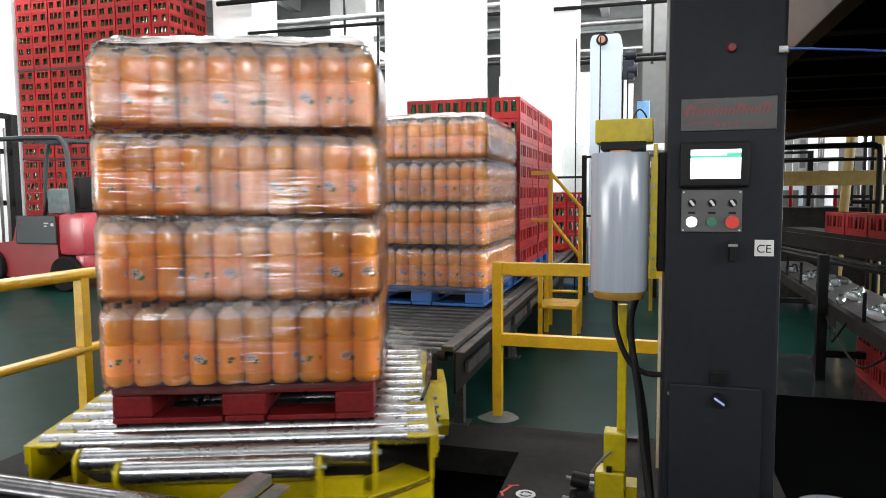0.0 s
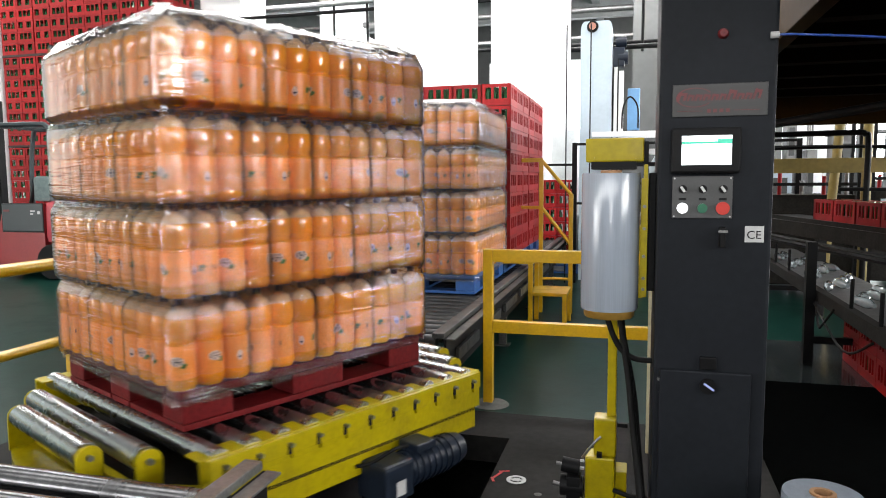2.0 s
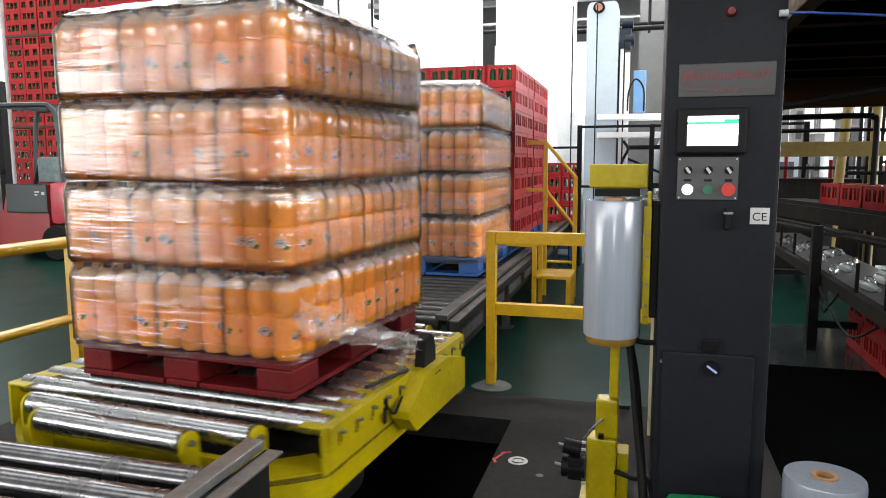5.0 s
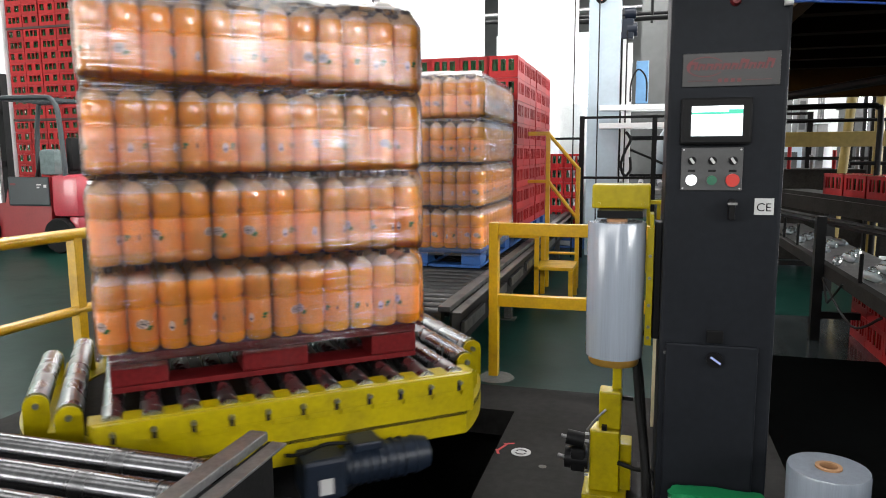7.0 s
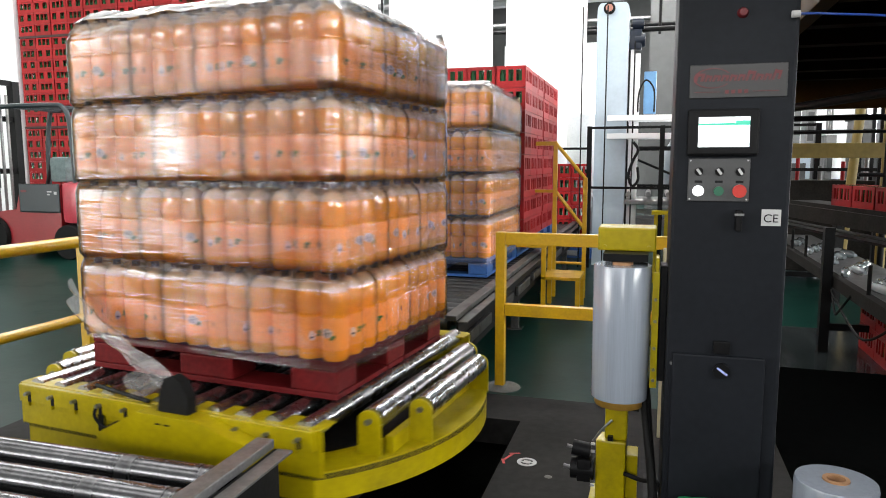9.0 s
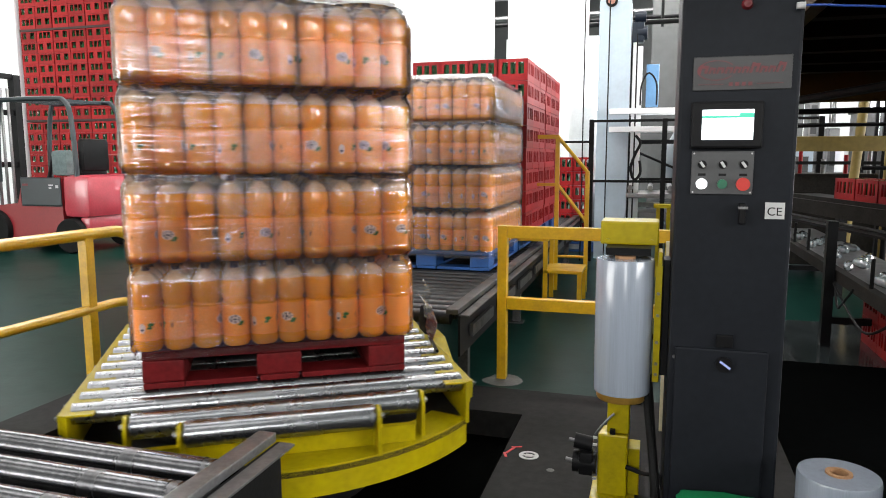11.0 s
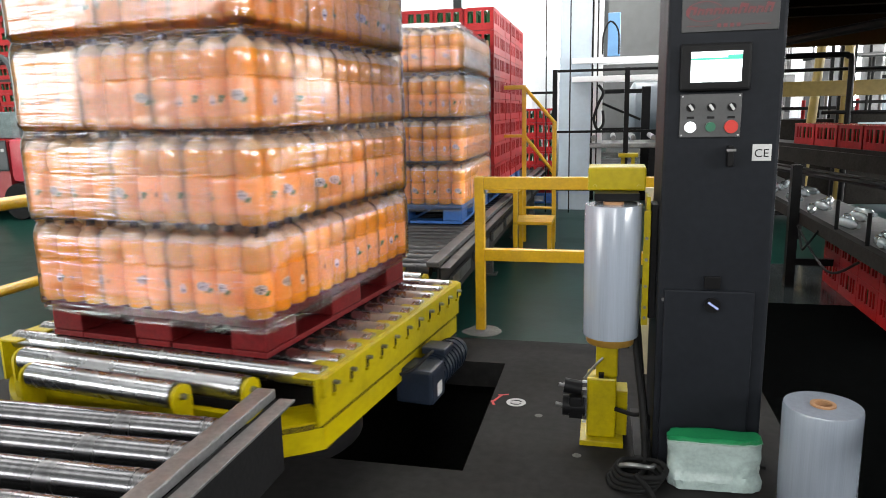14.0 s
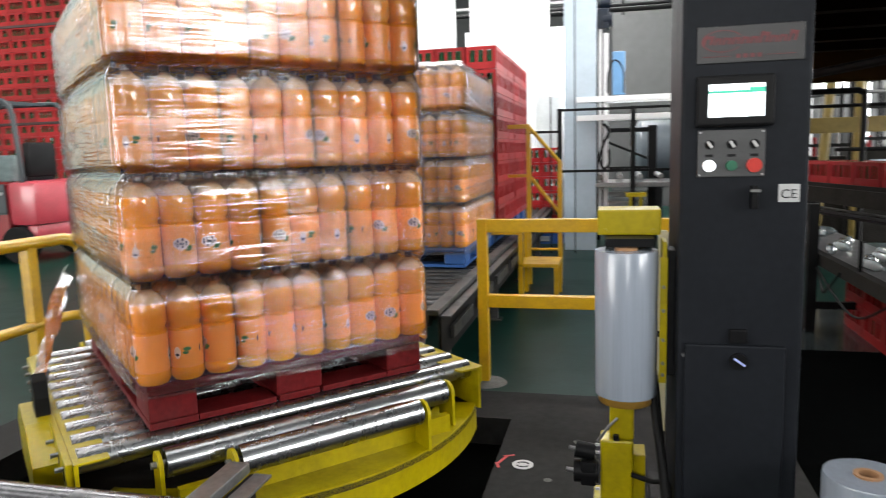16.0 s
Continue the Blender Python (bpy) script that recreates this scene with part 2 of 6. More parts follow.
PALE_BLUE = mat("pale_blue_machine_paint", (0.40, 0.48, 0.55), 0.35, vary=0.05, scale=3, stain=(0.3, 0.34, 0.38), stain_amount=0.3)
FORK_RED = mat("forklift_red_paint", (0.24, 0.016, 0.02), 0.3, vary=0.08, scale=4, coat=0.4)
FORK_PINK = mat("forklift_faded_red_paint", (0.42, 0.042, 0.062), 0.3, vary=0.12, scale=4, coat=0.4, stain=(0.22, 0.02, 0.03), stain_amount=0.4)
FORK_GREY = mat("forklift_grey_paint", (0.012, 0.019, 0.023), 0.4, vary=0.12, scale=5)
WOOD = mat("shaded_brown_plywood", (0.007, 0.0028, 0.0009), 0.7, spec=0.05, vary=0.25, scale=2.5, bump=0.06)
WOOD_BEAM = mat("ochre_beam_paint", (0.04, 0.018, 0.002), 0.6, spec=0.1, vary=0.15, scale=3, stain=(0.03, 0.015, 0.006), stain_amount=0.5)
OCHRE = mat("pale_ochre_paint", (0.20, 0.145, 0.035), 0.5, vary=0.16, scale=3)
MOTOR_BLUE = mat("dark_blue_motor_paint", (0.008, 0.013, 0.024), 0.4, spec=0.3, vary=0.25, scale=12, bump=0.06)
TANK = mat("grey_tank_paint", (0.075, 0.09, 0.105), 0.35, vary=0.1, scale=2)
ALU = mat("brushed_panel", (0.052, 0.053, 0.054), 0.45, 0.3, vary=0.12, scale=30)
PLATE = mat("name_plate", (0.0095, 0.0095, 0.010), 0.4, 0.1, vary=0.15, scale=20)
LOGO_RED = mat("dark_red_print", (0.10, 0.004, 0.007), 0.5, vary=0.2)
WHITE_PRINT = mat("white_print", (0.42, 0.42, 0.42), 0.5, vary=0.05)
RED_PRINT = mat("red_floor_paint", (0.5, 0.03, 0.03), 0.6, vary=0.3, scale=30)
BUTTON_RED = mat("red_button", (0.42, 0.02, 0.012), 0.3)
BUTTON_GREEN = mat("green_button", (0.006, 0.10, 0.05), 0.3)
CORE = mat("brown_cardboard", (0.32, 0.17, 0.08), 0.8, vary=0.15, scale=30)
HOSE_BLUE = mat("blue_air_hose", (0.012, 0.045, 0.22), 0.3, vary=0.1)
BAG = mat("white_plastic_bag", (0.34, 0.42, 0.40), 0.3, vary=0.15, scale=9, bump=0.2, bump_scale=14)
BAG_GREEN = mat("green_plastic_bag_top", (0.01, 0.20, 0.07), 0.35, vary=0.15, scale=9)
PLASTER = mat("floor_patch", (0.075, 0.077, 0.07), 0.7, vary=0.3, scale=14, bump=0.3)
ROLL_FILM = mat("wound_clear_film", (0.24, 0.27, 0.32), 0.2, vary=0.08, scale=2, spec=0.6, coat=0.2, stretch=(30, 30, 0.4))
FILM = film_mat("stretch_film", 0.006, 1.85, 1.0, rough=0.12, spread=0.5, crease=1.9)
OLD_FILM = film_mat("waiting_load_film", 0.05, 1.5, 1.6, rough=0.12, spread=0.4, crease=1.6)
TAIL_FILM = film_mat("gathered_film", 0.16, 1.5, 1.5, rough=0.2, spread=0.0, crease=0.8)
SCREEN = glow("lit_screen", (0.9, 0.97, 1.0), 2.4)
SCREEN_GREEN = glow("lit_screen_green", (0.05, 0.45, 0.3), 1.0)
WHITE_LIGHT = glow("lit_white_button", (0.95, 0.97, 1.0), 1.8)
LAMP_GLOW = glow("lamp_glow", (1.0, 0.98, 0.95), 14.0)
PANE = glow("daylight_pane", (0.95, 0.98, 1.0), 6.0)


# ---- mesh helpers ----
def thing(name, label, category, group="", at=(0, 0, 0), kind=""):
    ob = new(name)
    ob.location = at
    ob.empty_display_size = 0.1
    return tagged(ob, label, category, group, kind)


def finish(bm, name, material, smooth=False, recalc=True):
    me = bpy.data.meshes.new(name)
    if recalc:
        bmesh.ops.recalc_face_normals(bm, faces=bm.faces)
    bm.to_mesh(me)
    bm.free()
    for mm in material if isinstance(material, (list, tuple)) else (material,):
        me.materials.append(mm)
    if smooth:
        me.shade_smooth()
        me.set_sharp_from_angle(angle=radians(38))
    return me


def part(name, bm, material, parent=None, label="", smooth=False):
    ob = new(name, finish(bm, name, material, smooth) if isinstance(bm, bmesh.types.BMesh) else bm)
    ob.parent = parent
    if label:
        ob["label"] = label
    return ob


def solid(name, bm, material, label, category, group="", kind="", smooth=False):
    return tagged(part(name, bm, material, None, "", smooth), label, category, group, kind)


def box(bm, x0, x1, y0, y1, z0, z1, bevel=0.0, mi=0, rot=None):
    m = Matrix.Translation(((x0 + x1) / 2, (y0 + y1) / 2, (z0 + z1) / 2)) @ Matrix.Diagonal((abs(x1 - x0), abs(y1 - y0), abs(z1 - z0), 1))
    if rot is not None:
        m = rot @ m
    r = bmesh.ops.create_cube(bm, size=1.0, matrix=m)
    vs = r["verts"]
    if bevel:
        es = list({e for v in vs for e in v.link_edges})
        q = bmesh.ops.bevel(bm, geom=es, offset=bevel, segments=2, profile=0.6, affect="EDGES")
        fs = q["faces"]
        for f in {f for v in q["verts"] for f in v.link_faces} | set(fs):
            f.material_index = mi
    for v in vs:
        if v.is_valid:
            for f in v.link_faces:
                f.material_index = mi
    return bm


def cyl(bm, a, b, r, r2=None, seg=20, mi=0, caps=True):
    a, b = Vector(a), Vector(b)
    d = b - a
    m = Matrix.Translation((a + b) / 2) @ d.to_track_quat("Z", "Y").to_matrix().to_4x4()
    q = bmesh.ops.create_cone(bm, cap_ends=caps, segments=seg, radius1=r, radius2=r if r2 is None else r2, depth=d.length, matrix=m)
    for f in {f for v in q["verts"] for f in v.link_faces}:
        f.material_index = mi
    return bm


def lathe(bm, profile, seg=20, at=(0, 0, 0), mi=0, close=True):
    rings = []
    for r, z in profile:
        rings.append([bm.verts.new((at[0] + r * math.cos(2 * math.pi * k / seg), at[1] + r * math.sin(2 * math.pi * k / seg), at[2] + z)) for k in range(seg)])
    for a, b in zip(rings, rings[1:]):
        for k in range(seg):
            f = bm.faces.new((a[k], a[(k + 1) % seg], b[(k + 1) % seg], b[k]))
            f.material_index = mi
    if close:
        for ring in (rings[0], rings[-1]):
            bm.faces.new(ring).material_index = mi
    return bm


def prism(bm, outline, z0, z1, mi=0, frame_m=None):
    """An upright prism over a plan outline; frame_m turns it elsewhere."""
    m = frame_m or Matrix.Identity(4)
    lo = [bm.verts.new(m @ Vector((x, y, z0))) for x, y in outline]
    hi = [bm.verts.new(m @ Vector((x, y, z1))) for x, y in outline]
    n = len(lo)
    bm.faces.new(lo).material_index = mi
    bm.faces.new(hi).material_index = mi
    for k in range(n):
        bm.faces.new((lo[k], lo[(k + 1) % n], hi[(k + 1) % n], hi[k])).material_index = mi
    return bm


def tube(name, points, r, material, parent=None, seg=6, label=""):
    """A bent pipe or cable, as a swept mesh."""
    bm = bmesh.new()
    pts = [Vector(p) for p in points]
    fine = []
    for i in range(len(pts) - 1):
        p0, p1, p2, p3 = pts[max(i - 1, 0)], pts[i], pts[i + 1], pts[min(i + 2, len(pts) - 1)]
        for k in range(seg):
            t = k / seg
            fine.append(0.5 * ((2 * p1) + (p2 - p0) * t + (2 * p0 - 5 * p1 + 4 * p2 - p3) * t * t + (3 * p1 - p0 - 3 * p2 + p3) * t ** 3))
    fine.append(pts[-1])
    rings, side = [], None
    for i, p in enumerate(fine):
        d = (fine[min(i + 1, len(fine) - 1)] - fine[max(i - 1, 0)]).normalized()
        if side is None:
            side = d.orthogonal().normalized()
        side = (side - d * side.dot(d)).normalized()
        up = d.cross(side)
        rings.append([bm.verts.new(p + r * (math.cos(a) * side + math.sin(a) * up)) for a in (2 * math.pi * j / 12 for j in range(12))])
    for a, b in zip(rings, rings[1:]):
        for j in range(12):
            bm.faces.new((a[j], a[(j + 1) % 12], b[(j + 1) % 12], b[j]))
    bm.faces.new(rings[0])
    bm.faces.new(rings[-1])
    return part(name, bm, material, parent, label, True)


def B():
    return bmesh.new()


# ---- the hall ----
def structure(name, bm, material, label, smooth=False):
    return solid(name, bm, material, label, name.split("_")[0], kind="structure", smooth=smooth)


X0, X1, Y0, Y1, ZC = -18.0, 12.0, -12.0, 26.0, 7.2
PX0, PX1, PY0, PY1 = -2.5, -0.285, 2.36, 3.525    # the pit under the turntable

for x0, x1, y0, y1 in ((X0, 0.96, 3.92, 6.3), (X0, X1, 6.3, Y1), (X0, PX0 - 0.35, Y0, 3.92)):
    bm = B()
    box(bm, x0, x1, y0, y1, -0.2, 0.0)
    structure("floor_green", bm, GREEN_FLOOR, "dark green epoxy factory floor, scuffed and slightly shiny")
bm = B()
for x0, x1, y0, y1 in ((PX1, 0.96, Y0, 3.92), (PX0 - 0.35, PX1, PY1, 3.92), (PX0 - 0.35, PX0, Y0, PY1), (PX0, PX1, Y0, PY0)):
    bm = B()
    box(bm, x0, x1, y0, y1, -0.2, 0.0)
    structure("floor_grey", bm, GREY_FLOOR, "dark grey steel plate floor round the wrapping machine")
# separate near-black floor piece: the bay's shade is painted into its colour
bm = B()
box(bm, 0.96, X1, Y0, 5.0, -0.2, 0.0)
structure("floor_bay", bm, BAY_SHADE_FLOOR, "floor of the bottle bay, near-black with the bay's shade painted in")
bm = B()
box(bm, 0.96, X1, 5.0, 6.3, -0.2, 0.0)
structure("floor_wet", bm, WET_FLOOR, "wet grey floor of the bottle bay")
# pit floor almost black: shade under the turntable is put into its colour
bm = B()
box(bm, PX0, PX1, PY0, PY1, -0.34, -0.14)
structure("floor_pit", bm, PIT, "shallow pit under the turntable, its shade painted in near-black")

bm = B()
box(bm, X0, X1, Y0, Y1, ZC + 0.25, ZC + 0.4)
for yb in (9.5, 13.0, 16.5, 20.0, 23.5):
    box(bm, X0, X1, yb - 0.15, yb + 0.15, ZC - 0.75, ZC + 0.25)
for xb in range(-16, 12, 3):
    box(bm, xb - 0.12, xb + 0.12, Y0, Y1, ZC - 0.35, ZC + 0.24)
structure("ceiling", bm, ROOF, "pale grey roof with deep white beams")


def wall_with_windows(name, along, at, lo, hi, thick, openings, z0, z1, material, label, base=0.0, top=None):
    """A wall along x or y with a band of openings from z0 to z1."""
    bm = B()

    def piece(a, b, za, zb):
        if along == "x":
            box(bm, a, b, at, at + thick, za, zb)
        else:
            box(bm, at, at + thick, a, b, za, zb)
    piece(lo, hi, base, z0)
    piece(lo, hi, z1, top or ZC + 0.4)
    edge = lo
    for a, b in openings:
        piece(edge, a, z0, z1)
        edge = b
    piece(edge, hi, z0, z1)
    return structure(name, bm, material, label)


def window(name, along, at, a, b, z0, z1, thick):
    w = tagged(new(name), "tall bright factory window with thin frame bars", "window", kind="structure")
    n = max(1, round((b - a) / 1.2))
    for k in range(n):
        bm = B()
        p, q = a + (b - a) * k / n + 0.03, a + (b - a) * (k + 1) / n - 0.03
        if along == "x":
            box(bm, p, q, at + 0.1, at + 0.11, z0 + 0.04, z1 - 0.04)
        else:
            box(bm, at + 0.1, at + 0.11, p, q, z0 + 0.04, z1 - 0.04)
        part("pane", bm, PANE, w)
    bm = B()
    for k in range(n + 1):
        p = a + (b - a) * k / n
        if along == "x":
            box(bm, p - 0.03, p + 0.03, at + 0.07, at + 0.14, z0, z1)
        else:
            box(bm, at + 0.07, at + 0.14, p - 0.03, p + 0.03, z0, z1)
    for z in (z0, (z0 + z1) / 2, z1 - 0.04):
        if along == "x":
            box(bm, a, b, at + 0.075, at + 0.135, z, z + 0.04)
        else:
            box(bm, at + 0.075, at + 0.135, a, b, z, z + 0.04)
    part("window_frame", bm, WHITE_WALL, w)


far_open = [(-17, -12.2), (-10.5, -6.5), (-5.0, -1.2), (1.8, 4.6), (6.0, 10.5)]
wall_with_windows("wall_far", "x", Y1, X0, X1, 0.25, far_open, 1.2, 5.6, GREY_WALL, "grey far wall of the hall with tall windows")
for k, (a, b) in enumerate(far_open):
    window("window_%d" % (k + 1), "x", Y1, a, b, 1.2, 5.6, 0.25)
wall_with_windows("wall_near", "x", Y0 - 0.25, X0, X1, 0.25, [(-17.8, -12.6), (0.2, 2.5)], 0.05, 4.75, DADO, "grey-green wall with open loading doors", 0.0, 4.9)
# unseen upper wall, its long gap made up to hold the front fill lamp
wall_with_windows("wall_near_upper", "x", Y0 - 0.25, X0, X1, 0.25, [(-16.5, 10.5)], 4.98, 6.72, DADO, "unseen grey-green upper wall, added with a long gap for the fill lamp", 4.9)
# the opening from 4.4 to 9.2 is made up for the left fill lamp
wall_with_windows("wall_left", "y", X0 - 0.25, Y0, Y1, 0.25, [(-11.7, -3.5), (4.4, 9.2)], 0.05, 5.5, PALE_GREEN, "pale green side wall with tall openings")
wall_with_windows("wall_right", "y", X1, Y0, Y1, 0.25, [(-10.5, 5.0), (6, 24)], 2.0, 5.6, DADO, "grey-green side wall with long high windows")


def pillar(x0, x1, y0, y1, material=WHITE_WALL):
    bm = B()
    box(bm, x0, x1, y0, y1, 0, ZC - 0.35, 0.02)
    solid("pillar", bm, material, "broad white painted concrete pillar", "pillar", "pillars of the hall", "structure")


pillar(-3.83, -2.37, 11.0, 12.2)
pillar(-1.90, -1.20, 11.0, 12.0)
pillar(-1.48, -0.92, 13.0, 13.8)
pillar(-14.6, -12.6, 12.0, 13.0)
pillar(-8.39, -7.45, 13.0, 14.0)
pillar(-8.05, -7.0, 18.0, 19.0)
pillar(3.2, 4.0, 15.0, 15.9)
pillar(6.2, 7.0, 13.0, 13.9)
bm = B()
box(bm, 0.2, 1.65, 16.5, 16.7, 0, ZC - 0.4)
structure("wall_inner", bm, GREY_WALL, "grey inner partition wall")

# unseen plain wall, added to keep door light out of the bay under the mezzanine
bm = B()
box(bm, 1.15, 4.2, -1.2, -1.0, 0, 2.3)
structure("wall_bay_near", bm, DADO, "unseen low grey-green wall, added to shade the bottle bay")

# pipes under the roof
for y, z, x0, x1, r in ((12.6, 5.15, -8, 11, 0.05), (12.9, 4.6, -7.5, 11, 0.035), (15.0, 5.3, -9, 11, 0.06), (15.6, 4.2, -6, 10, 0.04), (18.0, 4.8, -12, 10, 0.06), (18.6, 5.6, -12, 10, 0.08), (14.4, 3.9, -1.0, 10, 0.05)):
    bm = B()
    cyl(bm, (x0, y, z), (x1, y, z), r, seg=10)
    solid("overhead_pipe", bm, DARK_STEEL if r < 0.055 else DULL_STEEL, "thin overhead pipe under the roof beams", "pipe", "overhead pipes", "structure", True)
for x in (-6.3, -5.5, -4.6, -2.2, 0.4, 1.6):
    bm = B()
    cyl(bm, (x, 15.0, 3.9), (x, 15.0, ZC), 0.03, seg=8)
    solid("pipe_hanger", bm, DARK_STEEL, "thin steel drop rod from the roof", "rod", "pipe hangers", "structure", True)
bm = B()
cyl(bm, (-2.15, 10.9, 0), (-2.15, 10.9, ZC - 0.4), 0.05, seg=12)
solid("drain_pipe", bm, CONCRETE, "pale vertical drain pipe beside a pillar", "pipe", "", "structure", True)
bm = B()
box(bm, -6.4, -2.5, 15.95, 16.05, 3.2, 3.35, rot=Matrix.Translation((-4.4, 16, 3.9)) @ Matrix.Rotation(radians(28), 4, "Y") @ Matrix.Translation((4.4, -16, -3.3)))
solid("roof_brace", bm, WHITE_WALL, "white diagonal roof brace", "brace", "", "structure")


def ceiling_lamp(x, y, z):
    t = thing("ceiling_lamp", "round hanging factory lamp, switched on", "lamp", "hanging lamps", (x, y, z))
    bm = lathe(B(), [(0.03, 0.3), (0.06, 0.28), (0.12, 0.2), (0.22, 0.03), (0.23, 0.0), (0.2, 0.01)], 20, close=False)
    part("shade", bm, ALU, t, smooth=True)
    bm = lathe(B(), [(0.19, 0.02), (0.17, -0.03), (0.1, -0.06), (0.001, -0.07)], 20, close=False)
    part("diffuser", bm, LAMP_GLOW, t, smooth=True)
    bm = cyl(B(), (0, 0, 0.29), (0, 0, ZC - z + 0.255), 0.012, seg=8)
    part("hanging_rod", bm, DARK_STEEL, t)


ceiling_lamp(0.25, 15.4, 5.35)
ceiling_lamp(-6.0, 14.0, 6.2)
ceiling_lamp(5.0, 9.0, 6.0)


# ---- the mezzanine ----
def mezzanine():
    t = thing("mezzanine", "low brown timber mezzanine on ochre beams, underside shade painted in", "mezzanine", kind="structure")
    # deck and joists: plywood brown darkened so the underside's shade is in the colour
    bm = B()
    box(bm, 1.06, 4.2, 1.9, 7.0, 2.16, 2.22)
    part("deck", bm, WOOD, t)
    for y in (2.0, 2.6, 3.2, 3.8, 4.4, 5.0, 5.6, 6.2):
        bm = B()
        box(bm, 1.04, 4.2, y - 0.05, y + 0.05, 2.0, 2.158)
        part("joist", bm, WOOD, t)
    bm = B()
    box(bm, 0.96, 1.035, 1.9, 7.02, 2.0, 2.26, 0.006)
    part("edge_beam", bm, WOOD_BEAM, t)
    bm = B()
    box(bm, 1.04, 4.2, 7.005, 7.07, 1.83, 2.26, 0.006)
    part("end_beam", bm, WOOD_BEAM, t)
    bm = B()
    cyl(bm, (1.3, 6.8, 1.80), (3.3, 3.0, 1.955), 0.035, seg=10)
    part("brace", bm, DARK_STEEL, t)
    for x, y in ((3.9, 2.0), (3.9, 6.9)):
        bm = B()
        box(bm, x - 0.06, x + 0.06, y - 0.06, y + 0.06, 0, 1.998)
        part("post", bm, DARK_STEEL, t)


mezzanine()


# ---- turntable ----
CX, CY, ZR = -1.335, 2.82, 0.488     # turntable axis and the rollers' top


def turntable():
    t = thing("turntable", "round yellow pallet turntable with zinc-plated rollers, turning", "turntable", at=(CX, CY, 0))
    R, Y = 1.0, 0.73
    a0 = math.asin(Y / R)
    right = [(R * math.cos(a), R * math.sin(a)) for a in (-a0 + 2 * a0 * k / 24 for k in range(25))]
    left = [(-x, -y) for x, y in right]
    outline = right + left
    # deck plate gets dark steel in place of yellow, as painted shade below the rollers
    bm = B()
    prism(bm, outline, 0.285, 0.305)
    part("deck_plate", bm, SHADE_STEEL, t, "deck plate under the rollers, painted dark for the shade between them")
    for side in (right, left):
        bm = B()
        last = None
        for x, y in side:
            pair = [bm.verts.new((x * f, y * f, z)) for f, z in ((0.985, 0.3125), (0.84, 0.3125), (0.84, 0.3055), (0.985, 0.3055))]
            if last:
                for k in range(4):
                    bm.faces.new((last[k], last[(k + 1) % 4], pair[(k + 1) % 4], pair[k]))
            last = pair
        part("rim_ledge", bm, YELLOW, t)
    bm = B()
    inner = [(x * 0.985, y * 0.985) for x, y in outline]
    n = len(outline)
    for z0, z1 in ((0.205, 0.312),):
        lo = [bm.verts.new((x, y, z0)) for x, y in outline]
        hi = [bm.verts.new((x, y, z1)) for x, y in outline]
        li = [bm.verts.new((x, y, z0)) for x, y in inner]
        hi2 = [bm.verts.new((x, y, z1)) for x, y in inner]
        for k in range(n):
            j = (k + 1) % n
            bm.faces.new((lo[k], lo[j], hi[j], hi[k]))
            bm.faces.new((hi[k], hi[j], hi2[j], hi2[k]))
            bm.faces.new((li[k], li[j], hi2[j], hi2[k]))
            bm.faces.new((lo[k], lo[j], li[j], li[k]))
    part("skirt", bm, YELLOW, t)
    bm = cyl(B(), (0, 0, -0.14), (0, 0, 0.285), 0.46, seg=32)
    part("drum", bm, DARK_STEEL, t, "black steel slewing drum", True)
    # straight roller channels along both sides
    for s in (-1, 1):
        bm = B()
        box(bm, -0.715, 0.715, s * 0.72, s * 0.732, 0.30, 0.468)
        box(bm, -0.715, 0.715, s * 0.635, s * 0.732, 0.462, 0.47, 0.002)
        box(bm, -0.70, 0.70, s * 0.732, s * 0.752, 0.398, 0.468, 0.003)
        ch = part("side_channel", bm, YELLOW, t)
        for k in range(11):
            x = -0.64 + 0.128 * k
            bm = B()
            box(bm, x - 0.008, x + 0.008, s * 0.752, s * 0.754, 0.40, 0.432)
            part("slot", bm, DARK_STEEL, ch, "dark axle slot")
            bm = cyl(B(), (x, s * 0.752, 0.437), (x, s * 0.775, 0.437), 0.008, seg=6)
            part("bolt", bm, STAINLESS, ch, "bright axle bolt")
            bm = B()
            box(bm, x + 0.018, x + 0.110 if k < 10 else x + 0.05, s * 0.732, s * 0.745, 0.376, 0.3975, 0.002)
            part("lip_tab", bm, YELLOW, ch)
    # rollers
    roller = None
    for k in range(11):
        x = -0.64 + 0.128 * k
        if roller is None:
            bm = cyl(B(), (0, -0.715, 0), (0, 0.715, 0), 0.038, seg=24)
            cyl(bm, (0, -0.632, 0), (0, -0.655, 0), 0.0385, seg=24)
            roller = finish(bm, "roller", ROLLER, True)
        part("roller", roller, None, t).location = (x, 0, ZR - 0.038)
    for s in (-1, 1):
        for x, hw in ((0.785, 0.50), (0.905, 0.315)):
            bm = cyl(B(), (s * x, -hw, ZR - 0.05), (s * x, hw, ZR - 0.05), 0.045, seg=24)
            part("roller", bm, ROLLER, t, smooth=True)
            for q in (-1, 1):
                bm = B()
                prof = [(-0.045, 0.305), (-0.045, ZR - 0.05)] + [(0.045 * math.cos(a), ZR - 0.05 + 0.04 * math.sin(a)) for a in (math.pi * (1 - k / 8) for k in range(1, 9))] + [(0.045, 0.305)]
                y0, y1 = q * (hw + 0.012), q * (hw + 0.024)
                va = [bm.verts.new((s * x + u, y0, z)) for u, z in prof]
                vb = [bm.verts.new((s * x + u, y1, z)) for u, z in prof]
                bm.faces.new(va)
                bm.faces.new(vb)
                for k in range(len(prof)):
                    j = (k + 1) % len(prof)
                    bm.faces.new((va[k], va[j], vb[j], vb[k]))
